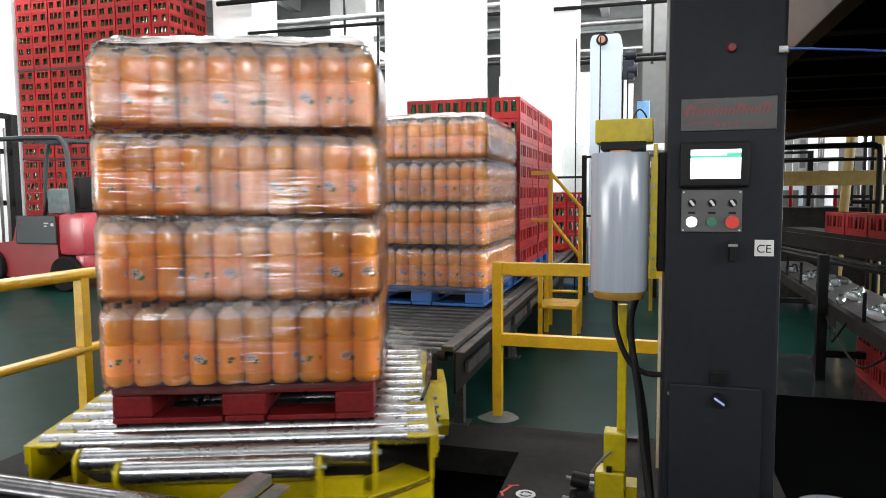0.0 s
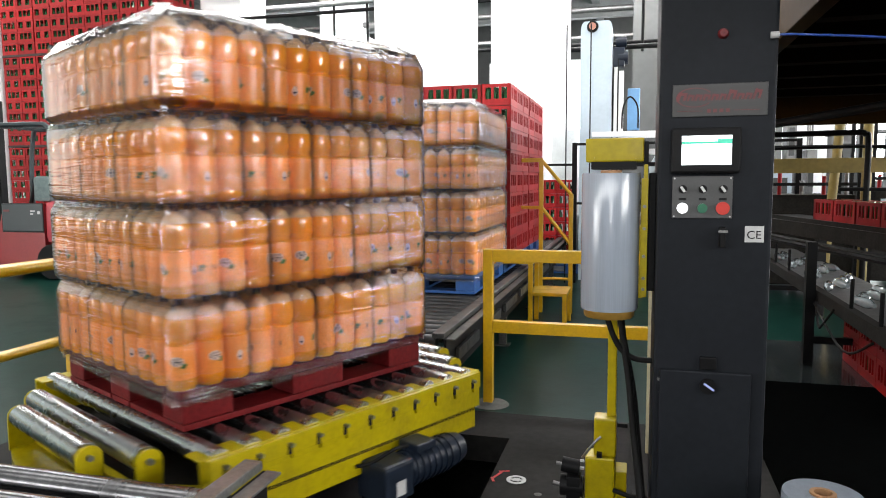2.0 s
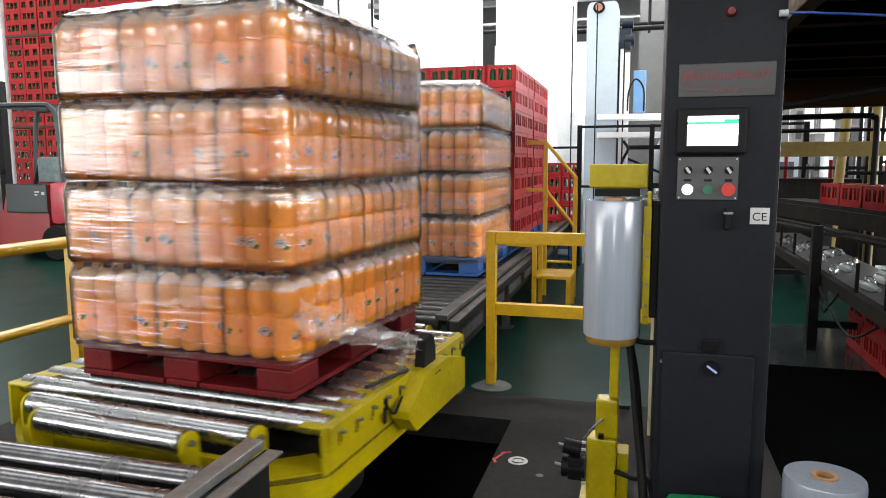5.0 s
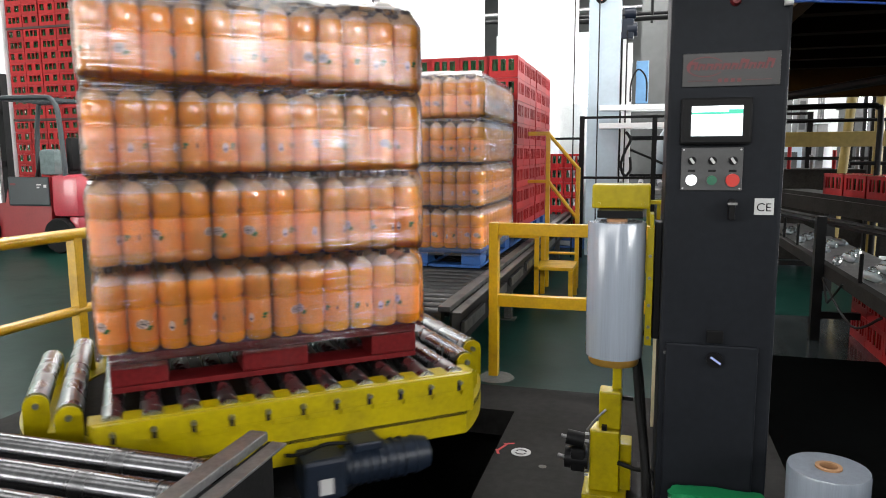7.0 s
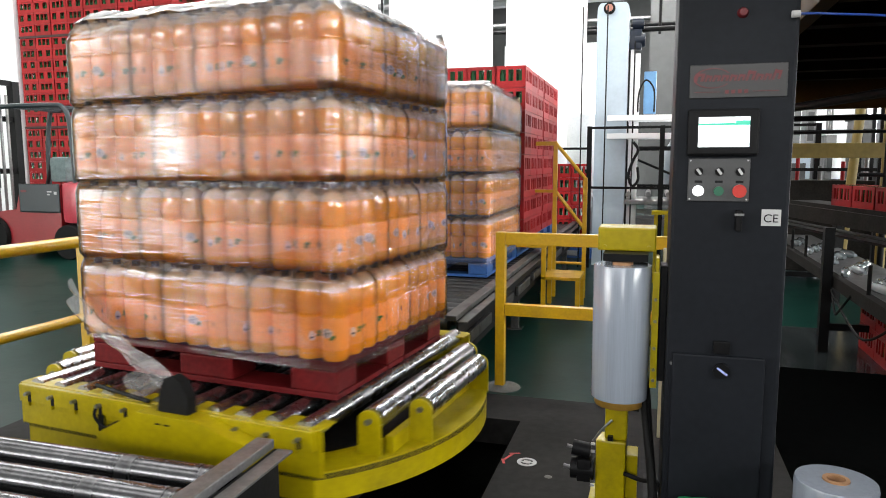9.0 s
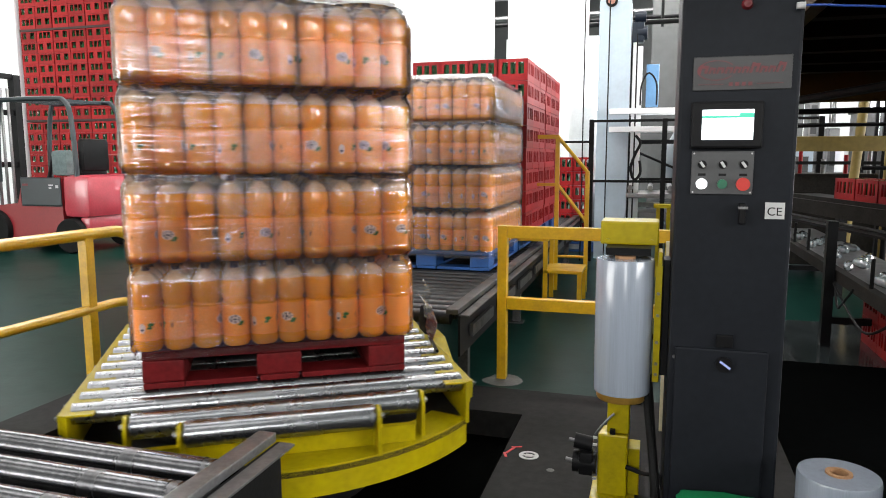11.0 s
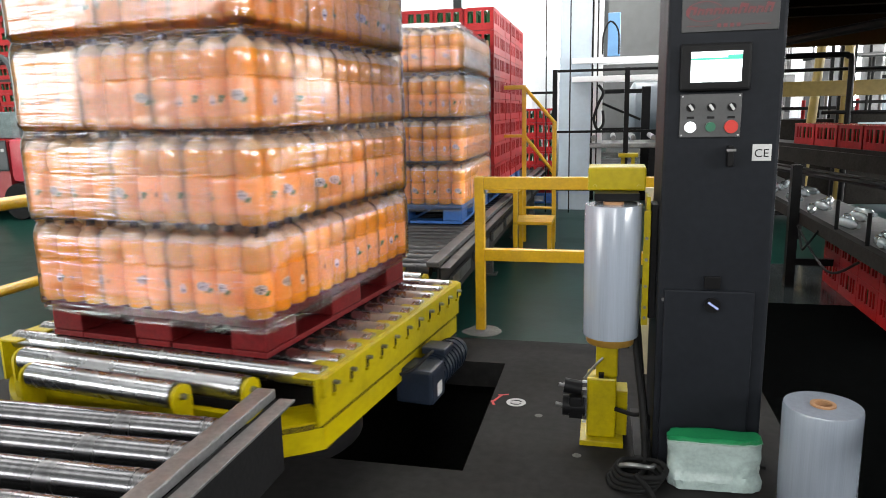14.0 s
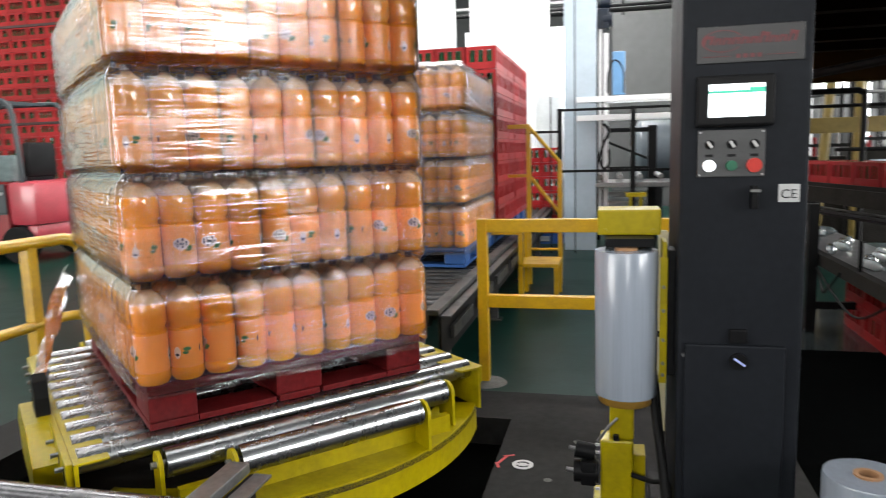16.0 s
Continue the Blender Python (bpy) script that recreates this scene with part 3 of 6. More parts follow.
                br = part("bearing_bracket", bm, YELLOW, t)
                bm = cyl(B(), (s * x, q * hw, ZR - 0.05), (s * x, q * (hw + 0.04), ZR - 0.05), 0.011, seg=8)
                part("axle", bm, STAINLESS, br)
        bm = B()
        box(bm, s * 0.83, s * 0.86, -0.48, 0.48, 0.305, 0.375)
        part("cross_bar", bm, YELLOW, t)
    # drive motor slung under the plain side
    mx, mz = 0.13, 0.19
    bm = B()
    cyl(bm, (mx, -0.80, mz), (mx + 0.28, -0.80, mz), 0.07, seg=20)
    mo = part("drive_motor", bm, MOTOR_BLUE, t, "dark blue geared motor", True)
    for k in range(7):
        bm = cyl(B(), (mx + 0.02 + 0.035 * k, -0.80, mz), (mx + 0.028 + 0.035 * k, -0.80, mz), 0.078, seg=20)
        part("cooling_fin", bm, MOTOR_BLUE, mo)
    bm = cyl(B(), (mx + 0.281, -0.80, mz), (mx + 0.34, -0.80, mz), 0.075, 0.06, seg=20)
    part("fan_cover", bm, MOTOR_BLUE, mo, smooth=True)
    bm = B()
    box(bm, mx - 0.16, mx - 0.001, -0.87, -0.70, mz - 0.085, mz + 0.07, 0.015)
    part("gearbox", bm, MOTOR_BLUE, mo)
    bm = B()
    box(bm, mx + 0.03, mx + 0.14, -0.86, -0.745, mz + 0.071, mz + 0.105, 0.008)
    part("terminal_box", bm, MOTOR_BLUE, mo)
    bm = B()
    box(bm, mx - 0.105, mx - 0.055, -0.874, -0.872, mz - 0.06, mz)
    part("type_plate", bm, WHITE_PRINT, mo, "small pale type plate")
    tube("cable", [(mx + 0.03, -0.80, mz + 0.09), (mx - 0.07, -0.82, mz + 0.11), (mx - 0.15, -0.78, mz + 0.07), (mx - 0.2, -0.742, mz + 0.06)], 0.007, RUBBER, mo)
    # film clamp on the other side
    bm = B()
    prof = [(0.20, 0.33), (0.20, 0.36), (0.0, 0.468), (-0.26, 0.468), (-0.50, 0.405), (-0.50, 0.255), (0.12, 0.255)]
    va = [bm.verts.new((x, 0.745, z)) for x, z in prof]
    vb = [bm.verts.new((x, 0.825, z)) for x, z in prof]
    bm.faces.new(va)
    bm.faces.new(vb)
    for k in range(len(prof)):
        j = (k + 1) % len(prof)
        bm.faces.new((va[k], va[j], vb[j], vb[k]))
    cl = part("film_clamp", bm, YELLOW, t, "yellow film clamp housing")
    bm = B()
    prof = [(-0.20, 0.462), (-0.20, 0.53), (-0.175, 0.585), (-0.135, 0.605), (-0.095, 0.59), (-0.075, 0.54), (-0.06, 0.462)]
    va = [bm.verts.new((x, 0.74, z)) for x, z in prof]
    vb = [bm.verts.new((x, 0.785, z)) for x, z in prof]
    bm.faces.new(va)
    bm.faces.new(vb)
    for k in range(len(prof)):
        j = (k + 1) % len(prof)
        bm.faces.new((va[k], va[j], vb[j], vb[k]))
    part("clamp_jaw", bm, RUBBER, cl, "black rubber clamp jaw")
    bm = B()
    for x in (-0.14, -0.10):
        box(bm, x - 0.011, x + 0.011, 0.8255, 0.8275, 0.435, 0.441)
    part("slot_pair", bm, DARK_STEEL, cl)
    bm = cyl(B(), (0.02, 0.74, 0.478), (0.33, 0.70, 0.492), 0.008, seg=8)
    part("trip_lever", bm, BLACK, t, "black trip lever")
    tube("cable", [(0.27, 0.735, 0.46), (0.275, 0.765, 0.40), (0.22, 0.77, 0.36), (0.16, 0.765, 0.385), (0.10, 0.76, 0.40)], 0.006, RUBBER, t)
    bm = B()
    box(bm, 0.25, 0.275, 0.744, 0.75, 0.33, 0.462)
    part("cable_slot", bm, DARK_STEEL, t)
    return t


# ---- pallet and its load ----
OX, OY, PB = -0.045, 0.006, ZR + 0.002      # the pallet's offset on the turntable


def pallet_mesh_parts(t, material):
    """A nine-legged plastic pallet 1.2 x 1.0 x 0.145 m, its base at z = 0 of the thing."""
    bm = B()
    box(bm, -0.6, 0.6, -0.5, 0.5, 0.110, 0.145, 0.006)
    part("deck", bm, material, t)
    # made-up cross plates that stop light through the pallet, so its openings look dark
    bm = B()
    box(bm, -0.59, 0.59, -0.008, 0.008, 0.024, 0.1095)
    box(bm, -0.008, 0.008, -0.49, 0.49, 0.024, 0.1095)
    part("inner_web", bm, material, t)
    for x in (-0.5, 0.0, 0.5):
        for y in (-0.425, 0.0, 0.425):
            bm = B()
            wx = 0.1 if x else 0.13
            wy = 0.075 if y else 0.085
            box(bm, x - wx, x + wx, y - wy, y + wy, 0.024, 0.109, 0.008)
            part("leg_block", bm, material, t)
    for y in (-0.425, 0.0, 0.425):
        bm = B()
        box(bm, -0.6, 0.6, y - 0.075, y + 0.075, 0.0, 0.023, 0.004)
        part("runner", bm, material, t)
    for x in (-0.53, 0.53):
        for q in (-1, 1):
            bm = B()
            box(bm, x - 0.07, x + 0.07, q * 0.087, q * 0.348, 0.001, 0.022, 0.003)
            part("cross_runner", bm, material, t)


PITCH, BH, LAYER = 0.105, 0.318, 0.3265


def bottle_meshes():
    r = 0.0523
    bm = lathe(B(), [(0.018, 0.004), (0.030, 0.0), (0.044, 0.004), (r, 0.018), (r, 0.038), (r - 0.0018, 0.044), (r - 0.0018, 0.164), (r - 0.0005, 0.169), (0.0460, 0.176), (0.0460, 0.185),
                     (r - 0.0005, 0.195), (r, 0.205), (r, 0.230), (0.0510, 0.246), (0.0482, 0.259)], 18)
    lathe(bm, [(0.0481, 0.2591), (0.0425, 0.272), (0.0350, 0.282), (0.0265, 0.289), (0.0190, 0.294), (0.0155, 0.297), (0.0145, 0.302)], 18, mi=1)
    bottle = finish(bm, "bottle", [JUICE, CLEAR_TOP], True)
    lab = []
    for v in range(2):
        bm = lathe(B(), [(r - 0.0012, 0.045), (r - 0.0009, 0.047), (r - 0.0009, 0.161), (r - 0.0012, 0.163)], 18, close=False)

        def patch(a_mid, w, z_mid, hgt, mi, seg=10, lift=0.0004):
            """A small oval print on the round label."""
            rr, last = r - 0.0009 + lift + 0.0005, None
            for k in range(seg + 1):
                u = -1 + 2 * k / seg
                a, hh = a_mid + w * u / r, hgt * max(0.12, 1 - u * u) ** 0.5
                pair = [bm.verts.new((rr * math.cos(a), rr * math.sin(a), z_mid + q * hh)) for q in (-1, 1)]
                if last:
                    bm.faces.new((last[0], pair[0], pair[1], last[1])).material_index = mi
                last = pair
        patch(0.0, 0.024, 0.110, 0.018, 1, 8)
        for k in range(7):
            a, up = 2 * math.pi * k / 7 + 0.4 * v, 0.011 if k % 2 else 0.008
            patch(0.32 * math.cos(a), 0.0034, 0.111 + 1.1 * up * math.sin(a), 0.006 if k % 3 else 0.0035, 2, 2, 0.0012)
        patch(0.02, 0.008, 0.110, 0.004, 2, 3, 0.0014)
        patch(0.50, 0.009, 0.098, 0.006, 3, 3, 0.0014)
        patch(0.40, 0.010, 0.090, 0.0045, 3, 3, 0.0016)
        patch(math.pi - 0.9 + 0.5 * v, 0.011, 0.094, 0.020, 1, 3)
        patch(math.pi - 0.9 + 0.5 * v, 0.007, 0.088, 0.005, 2, 2, 0.0012)
        patch(math.pi + 0.2, 0.012, 0.106, 0.007, 3, 4)
        patch(math.pi + 0.1, 0.009, 0.094, 0.005, 3, 4)
        patch(math.pi + 1.0, 0.003, 0.102, 0.012, 2, 2)
        lab.append(finish(bm, "label", [LABEL, LABEL_WHITE, LABEL_BLUE, LABEL_GREEN], True))
    bm = lathe(B(), [(0.0168, 0.301), (0.0168, 0.305), (0.0155, 0.3055), (0.0155, 0.320), (0.014, 0.322)], 12)
    cap = finish(bm, "cap", CAP, True)
    return bottle, lab, cap


BOTTLE, LABELS, CAPM = bottle_meshes()
PACKS = {}


def pack_wrap(nx, ny):
    """The shrink film of a pack: a skin that follows the bottles' round shoulders."""
    if (nx, ny) in PACKS:
        return PACKS[nx, ny]
    bm = B()
    pts = []
    for side in range(4):
        n = (nx, ny, nx, ny)[side]
        for k in range(n):
            for f in (-0.38, -0.2, 0.0, 0.2, 0.38):
                bulge = 0.0015 - 0.0065 * (abs(f) / 0.38) ** 2
                u = (k + 0.5 + f - n / 2) * PITCH
                w = (ny if side % 2 == 0 else nx) / 2 * PITCH + bulge
                pts.append(((u, -w), (w, u), (-u, w), (-w, -u))[side])
    rings = []
    for z, inset in ((0.004, 0.016), (0.012, 0.005), (0.03, 0.0), (0.1, 0.0), (0.165, 0.0), (0.181, 0.0025), (0.2, 0.0), (0.238, 0.0), (0.258, 0.002), (0.277, 0.008), (0.294, 0.018), (0.307, 0.033), (0.317, 0.058)):
        rings.append([bm.verts.new((x - math.copysign(min(inset, abs(x)), x), y - math.copysign(min(inset, abs(y)), y), z + (0.002 * math.sin(37 * x + 29 * y) if z > 0.28 else 0))) for x, y in pts])
    n = len(pts)
    for i, (a, b) in enumerate(zip(rings, rings[1:])):
        for k in range(n):
            bm.faces.new((a[k], a[(k + 1) % n], b[(k + 1) % n], b[k])).material_index = 1 if i > 7 else 0
    PACKS[nx, ny] = finish(bm, "shrink_film", [SHRINK, SHRINK_TOP], True, False)
    return PACKS[nx, ny]


SHRINK_TOP = film_mat("gathered_shrink_film", 0.08, 1.8, 4.0, rough=0.07, spread=0.0, milk=(0.95, 0.86, 0.80), crease=1.6)
SHRINK = film_mat("shrink_film", 0.028, 1.45, 0.5, rough=0.11, spread=0.2, shine=0.6, milk=(0.97, 0.86, 0.80))


def bottle_pack(nx, ny, cx, cy, z, rng, axis, group, keep):
    """One shrink pack of nx x ny bottles; its own origin is the axis about which it is carried."""
    t = thing("bottle_pack", "shrink-wrapped pack of orange drink bottles with orange labels", "bottle pack", group, axis)
    for i in range(nx):
        for j in range(ny):
            x, y = cx + (i + 0.5 - nx / 2) * PITCH, cy + (j + 0.5 - ny / 2) * PITCH
            if not keep(x, y, z):
                continue
            x += rng.uniform(-0.0012, 0.0012)
            y += rng.uniform(-0.0012, 0.0012)
            b = part("bottle", BOTTLE, None, t)
            b.matrix_basis = Matrix.Translation((x, y, z)) @ Matrix.Rotation(rng.uniform(0, 6.28), 4, "Z")
            part("label", LABELS[rng.randrange(2)], None, b)
            part("cap", CAPM, None, b)
    w = part("shrink_film", pack_wrap(nx, ny), None, t)
    w.location = (cx, cy, z)
    return t


def full_load(axis, ox, oy, z, seed, group, keep, flip=False):
    """Four layers of ten packs, 12 x 10 bottles a layer."""
    rng = random.Random(seed)
    made = []
    for layer in range(4):
        zz = z + LAYER * layer
        turn = layer % 2 == 1
        jx, jy = rng.uniform(-0.008, 0.008), rng.uniform(-0.006, 0.006)
        rows = [(4, 3, 4), (3, 4, 3), (3, 4, 3)]
        if turn:
            rows = rows[1:] + rows[:1]
        y = -5 * PITCH
        for depth, w, count in rows:
            for k in range(count):
                cx = (-6 + w * (k + 0.5)) * PITCH
                made.append(bottle_pack(w, depth, ox + jx + cx, oy + jy + y + depth / 2 * PITCH, zz, rng, axis, group, keep))
            y += depth * PITCH
    return made


def stretch_film(axis, ox, oy, z, seed, label, skin):
    """The clear film wound round a load: a bulged, wrinkled skin, drawn in between the layers."""
    hx, hy = 6 * PITCH + 0.009, 5 * PITCH + 0.009
    pts = []
    for k in range(60):
        u = -1 + 2 * k / 60
        pts.append((u * hx, -hy, 0, -1))
    for k in range(50):
        u = -1 + 2 * k / 50
        pts.append((hx, u * hy, 1, 0))
    for k in range(60):
        u = 1 - 2 * k / 60
        pts.append((u * hx, hy, 0, 1))
    for k in range(50):
        u = 1 - 2 * k / 50
        pts.append((-hx, u * hy, -1, 0))
    t = thing("stretch_film", label, "stretch film", at=axis)
    for band, (za, zb) in enumerate(((-0.03, 0.46), (0.30, 0.79), (0.63, 1.12), (0.94, 1.30))):
        bm = B()
        out = 0.0015 * (band % 2)
        count = 46
        rings = []
        for k in range(count + 1):
            zz = za + (zb - za) * k / count
            f = (zz / LAYER) % 1.0
            tuck = 0.0
            if 0.02 < zz < 1.2:
                tuck = -0.026 * max(0.0, (f - 0.76) / 0.19) ** 2 if f < 0.95 else -0.026 * (1.03 - f) / 0.08
                if f < 0.03:
                    tuck = -0.0098 * (0.03 - f) / 0.03
            if zz > 1.235:
                tuck = -0.004 - (zz - 1.235) * 0.8
            if zz < 0.0:
                tuck = -0.012
            ring = []
            for x, y, nx, ny in pts:
                cxn, cyn = max(0, abs(x) - hx + 0.05), max(0, abs(y) - hy + 0.05)
                if cxn > 0 and cyn > 0:
                    q = math.hypot(cxn, cyn)
                    sc = 0.05 / q if q > 0.05 else 1
                    x = math.copysign(hx - 0.05 + cxn * sc, x)
                    y = math.copysign(hy - 0.05 + cyn * sc, y)
                slant = zz + 0.02 * math.sin(x * 1.3 + y * 1.1 + band)
                w = 0.0022 * noise.noise((x * 2.2 + seed, y * 2.2, slant * 9)) + 0.0007 * noise.noise((x * 5, y * 5 + seed, slant * 45)) + out
                dx = nx * (tuck + w) if nx else 0
                dy = ny * (tuck + w) if ny else 0
                w2 = 0.016 * (1 - ((x / hx) if ny else (y / hy)) ** 2)
                dx, dy = dx + nx * w2, dy + ny * w2
                ring.append(bm.verts.new((ox + x + dx, oy + y + dy, z + slant if 0 < k < count else z + slant)))
            rings.append(ring)
        n = len(pts)
        for a, b in zip(rings, rings[1:]):
            for k in range(n):
                bm.faces.new((a[k], a[(k + 1) % n], b[(k + 1) % n], b[k]))
        part("film_band", finish(bm, "film_band", skin, True, False), None, t)
    bm = B()
    grid = []
    for i in range(49):
        row = []
        for j in range(43):
            x, y = (-1 + i / 24) * (hx - 0.035), (-1 + j / 21) * (hy - 0.035)
            edge = max(abs(x) - hx + 0.085, abs(y) - hy + 0.085, 0)
            lump = 0.010 * noise.noise((x * 9, y * 9, seed)) + 0.006 * noise.noise((x * 23, y * 23, seed))
            row.append(bm.verts.new((ox + x, oy + y, z + 1.33 + lump - edge * 0.75)))
        grid.append(row)
    for p, q in zip(grid, grid[1:]):
        for j in range(42):
            bm.faces.new((p[j], q[j], q[j + 1], p[j + 1]))
    part("top_sheet", finish(bm, "top_sheet", TOP_FILM, True, False), None, t, "crumpled clear top sheet")
    return t


def film_tail(axis):
    """The gathered end of the film, held by the clamp."""
    bm = B()
    a, b = Vector((-0.13, 0.765, 0.56)), Vector((0.60, 0.565, 0.82))
    rows = []
    for k in range(25):
        u = k / 24
        mid = a.lerp(b, u) + Vector((0, 0.02 * math.sin(math.pi * u), -0.015 * math.sin(math.pi * u)))
        half = 0.026 + 0.032 * u ** 0.8
        row = []
        for j in range(9):
            v = j / 8 - 0.5
            row.append(bm.verts.new(mid + Vector((-0.35 * v * half, 0.018 * math.sin(9 * v + 5 * u), 2 * v * half + 0.006 * math.sin(23 * u + 7 * v)))))
        rows.append(row)
    for p, q in zip(rows, rows[1:]):
        for j in range(8):
            bm.faces.new((p[j], p[j + 1], q[j + 1], q[j]))
    # the loose flap that hangs from the jaw
    c = []
    for k in range(9):
        u = k / 8
        c.append([bm.verts.new((0.06 - 0.04 * v + 0.01 * math.sin(6 * u), 0.755 - 0.03 * u, 0.60 - 0.11 * u + 0.02 * v)) for v in (-1.6, -0.8, 0, 0.8, 1.6)])
    for p, q in zip(c, c[1:]):
        for j in range(4):
            bm.faces.new((p[j], p[j + 1], q[j + 1], q[j]))
    ob = solid("film_tail", bm, TAIL_FILM, "gathered white tail of stretch film held in the clamp", "film tail", smooth=True)
    ob.location = axis
    return ob


TOP_FILM = film_mat("top_sheet_film", 0.45, 1.5, 2.0, rough=0.15, spread=0.0)
AXIS = (CX, CY, 0)
TABLE = turntable()
RED_PALLET = thing("pallet", "dark red plastic pallet with open sides", "pallet", at=AXIS)
pallet_mesh_parts(RED_PALLET, PALLET_RED)
for _c in RED_PALLET.children:
    _c.location = Vector((OX, OY, PB))
ZL = PB + 0.147
LOAD = full_load(AXIS, OX, OY, ZL, 3, "drink packs on the turning pallet", lambda x, y, z: True)
WRAP = stretch_film(AXIS, OX, OY, ZL, 1.7, "clear stretch film wound round the pallet load", FILM)
TAIL = film_tail(AXIS)
TURNING = [TABLE, RED_PALLET, WRAP, TAIL] + LOAD

# the waiting load on the infeed conveyor
FAR = (CX, 5.72, 0.0)
p = thing("pallet", "blue plastic pallet on the roller conveyor", "pallet", at=(CX, 5.72, 0.492))
p.rotation_euler = (0, 0, radians(90))
pallet_mesh_parts(p, PALLET_BLUE)
far = full_load((0, 0, 0), 0, 0, 0.492 + 0.147, 11, "drink packs on the waiting pallet", lambda x, y, z: (y < -0.3 or x < -0.5 or z > 1.5))
for o in far:
    o.location, o.rotation_euler = (CX, 5.72, 0), (0, 0, radians(90))
fw = stretch_film((0, 0, 0), 0, 0, 0.492 + 0.147, 5.1, "clear stretch film round the waiting load", OLD_FILM)
fw.location, fw.rotation_euler = (CX, 5.72, 0), (0, 0, radians(90))


# ---- conveyors ----
def roller_conveyor(name, label, x0, x1, y0, y1, pitch, zr, r, material, legs, rail_w=0.06, first=None, steel=DULL_STEEL):
    t = thing(name, label, "conveyor")
    L = x1 - x0
    mesh = None
    y = y1 - 0.12 if first is None else first
    while y > y0 + 0.06:
        if mesh is None:
            bm = cyl(B(), (x0 + 0.005, 0, 0), (x1 - 0.005, 0, 0), r, seg=24)
            cyl(bm, (x1 - 0.10, 0, 0), (x1 - 0.085, 0, 0), r + 0.001, seg=24)
            mesh = finish(bm, "roller", material, True)
        part("roller", mesh, None, t).location = (0, y, zr - r)
        y -= pitch
    for s, xa, xb in ((-1, x0 - rail_w, x0), (1, x1, x1 + rail_w)):
        bm = B()
        box(bm, xa, xb, y0, y1, zr + 0.005, zr + 0.035, 0.005)
        rail = part("side_rail", bm, steel, t)
        bm = B()
        xc = xb if s > 0 else xa - 0.012
        box(bm, xc, xc + 0.012, y0, y1, zr - 0.23, zr + 0.004, 0.002)
        part("side_plate", bm, DARK_STEEL, rail)
        bm = B()
        xf = xb + 0.012 if s > 0 else xa - 0.062
        box(bm, xf, xf + 0.05, y0, y1, zr - 0.002, zr + 0.006, 0.002)
        part("cover_strip", bm, steel, rail)
    for yl in legs:
        for xl in (x0 - 0.03, x1 + 0.03):
            bm = B()
            box(bm, xl - 0.03, xl + 0.03, yl - 0.03, yl + 0.03, 0.01, zr - 0.01)
            box(bm, xl - 0.06, xl + 0.06, yl - 0.06, yl + 0.06, 0.0, 0.01)
            part("leg", bm, steel, t)
    return t


INF = roller_conveyor("infeed_conveyor", "grey steel roller conveyor with worn rollers", -2.02, -0.735, 3.62, 12.5, 0.135, 0.488, 0.04, GRIMY_ROLLER, (3.9, 5.6, 7.3, 9.0, 10.7, 12.2), 0.07, steel=WORN_STEEL)
for k in range(11):
    bm = B()
    box(bm, -0.648, -0.625, 3.8 + 0.75 * k, 4.35 + 0.75 * k, 0.33, 0.40, 0.004)
    part("chain_guard", bm, WORN_STEEL, INF)
OUT = roller_conveyor("outfeed_conveyor", "steel roller conveyor with dark worn rollers", -2.1, -0.80, -1.6, 1.80, 0.15, 0.488, 0.0445, OLD_ROLLER, (1.5, 0.2, -1.3), 0.06, first=1.64)
bm = B()
box(bm, -2.1, -0.80, 1.77, 1.80, 0.26, 0.40)
part("end_plate", bm, DARK_STEEL, OUT)


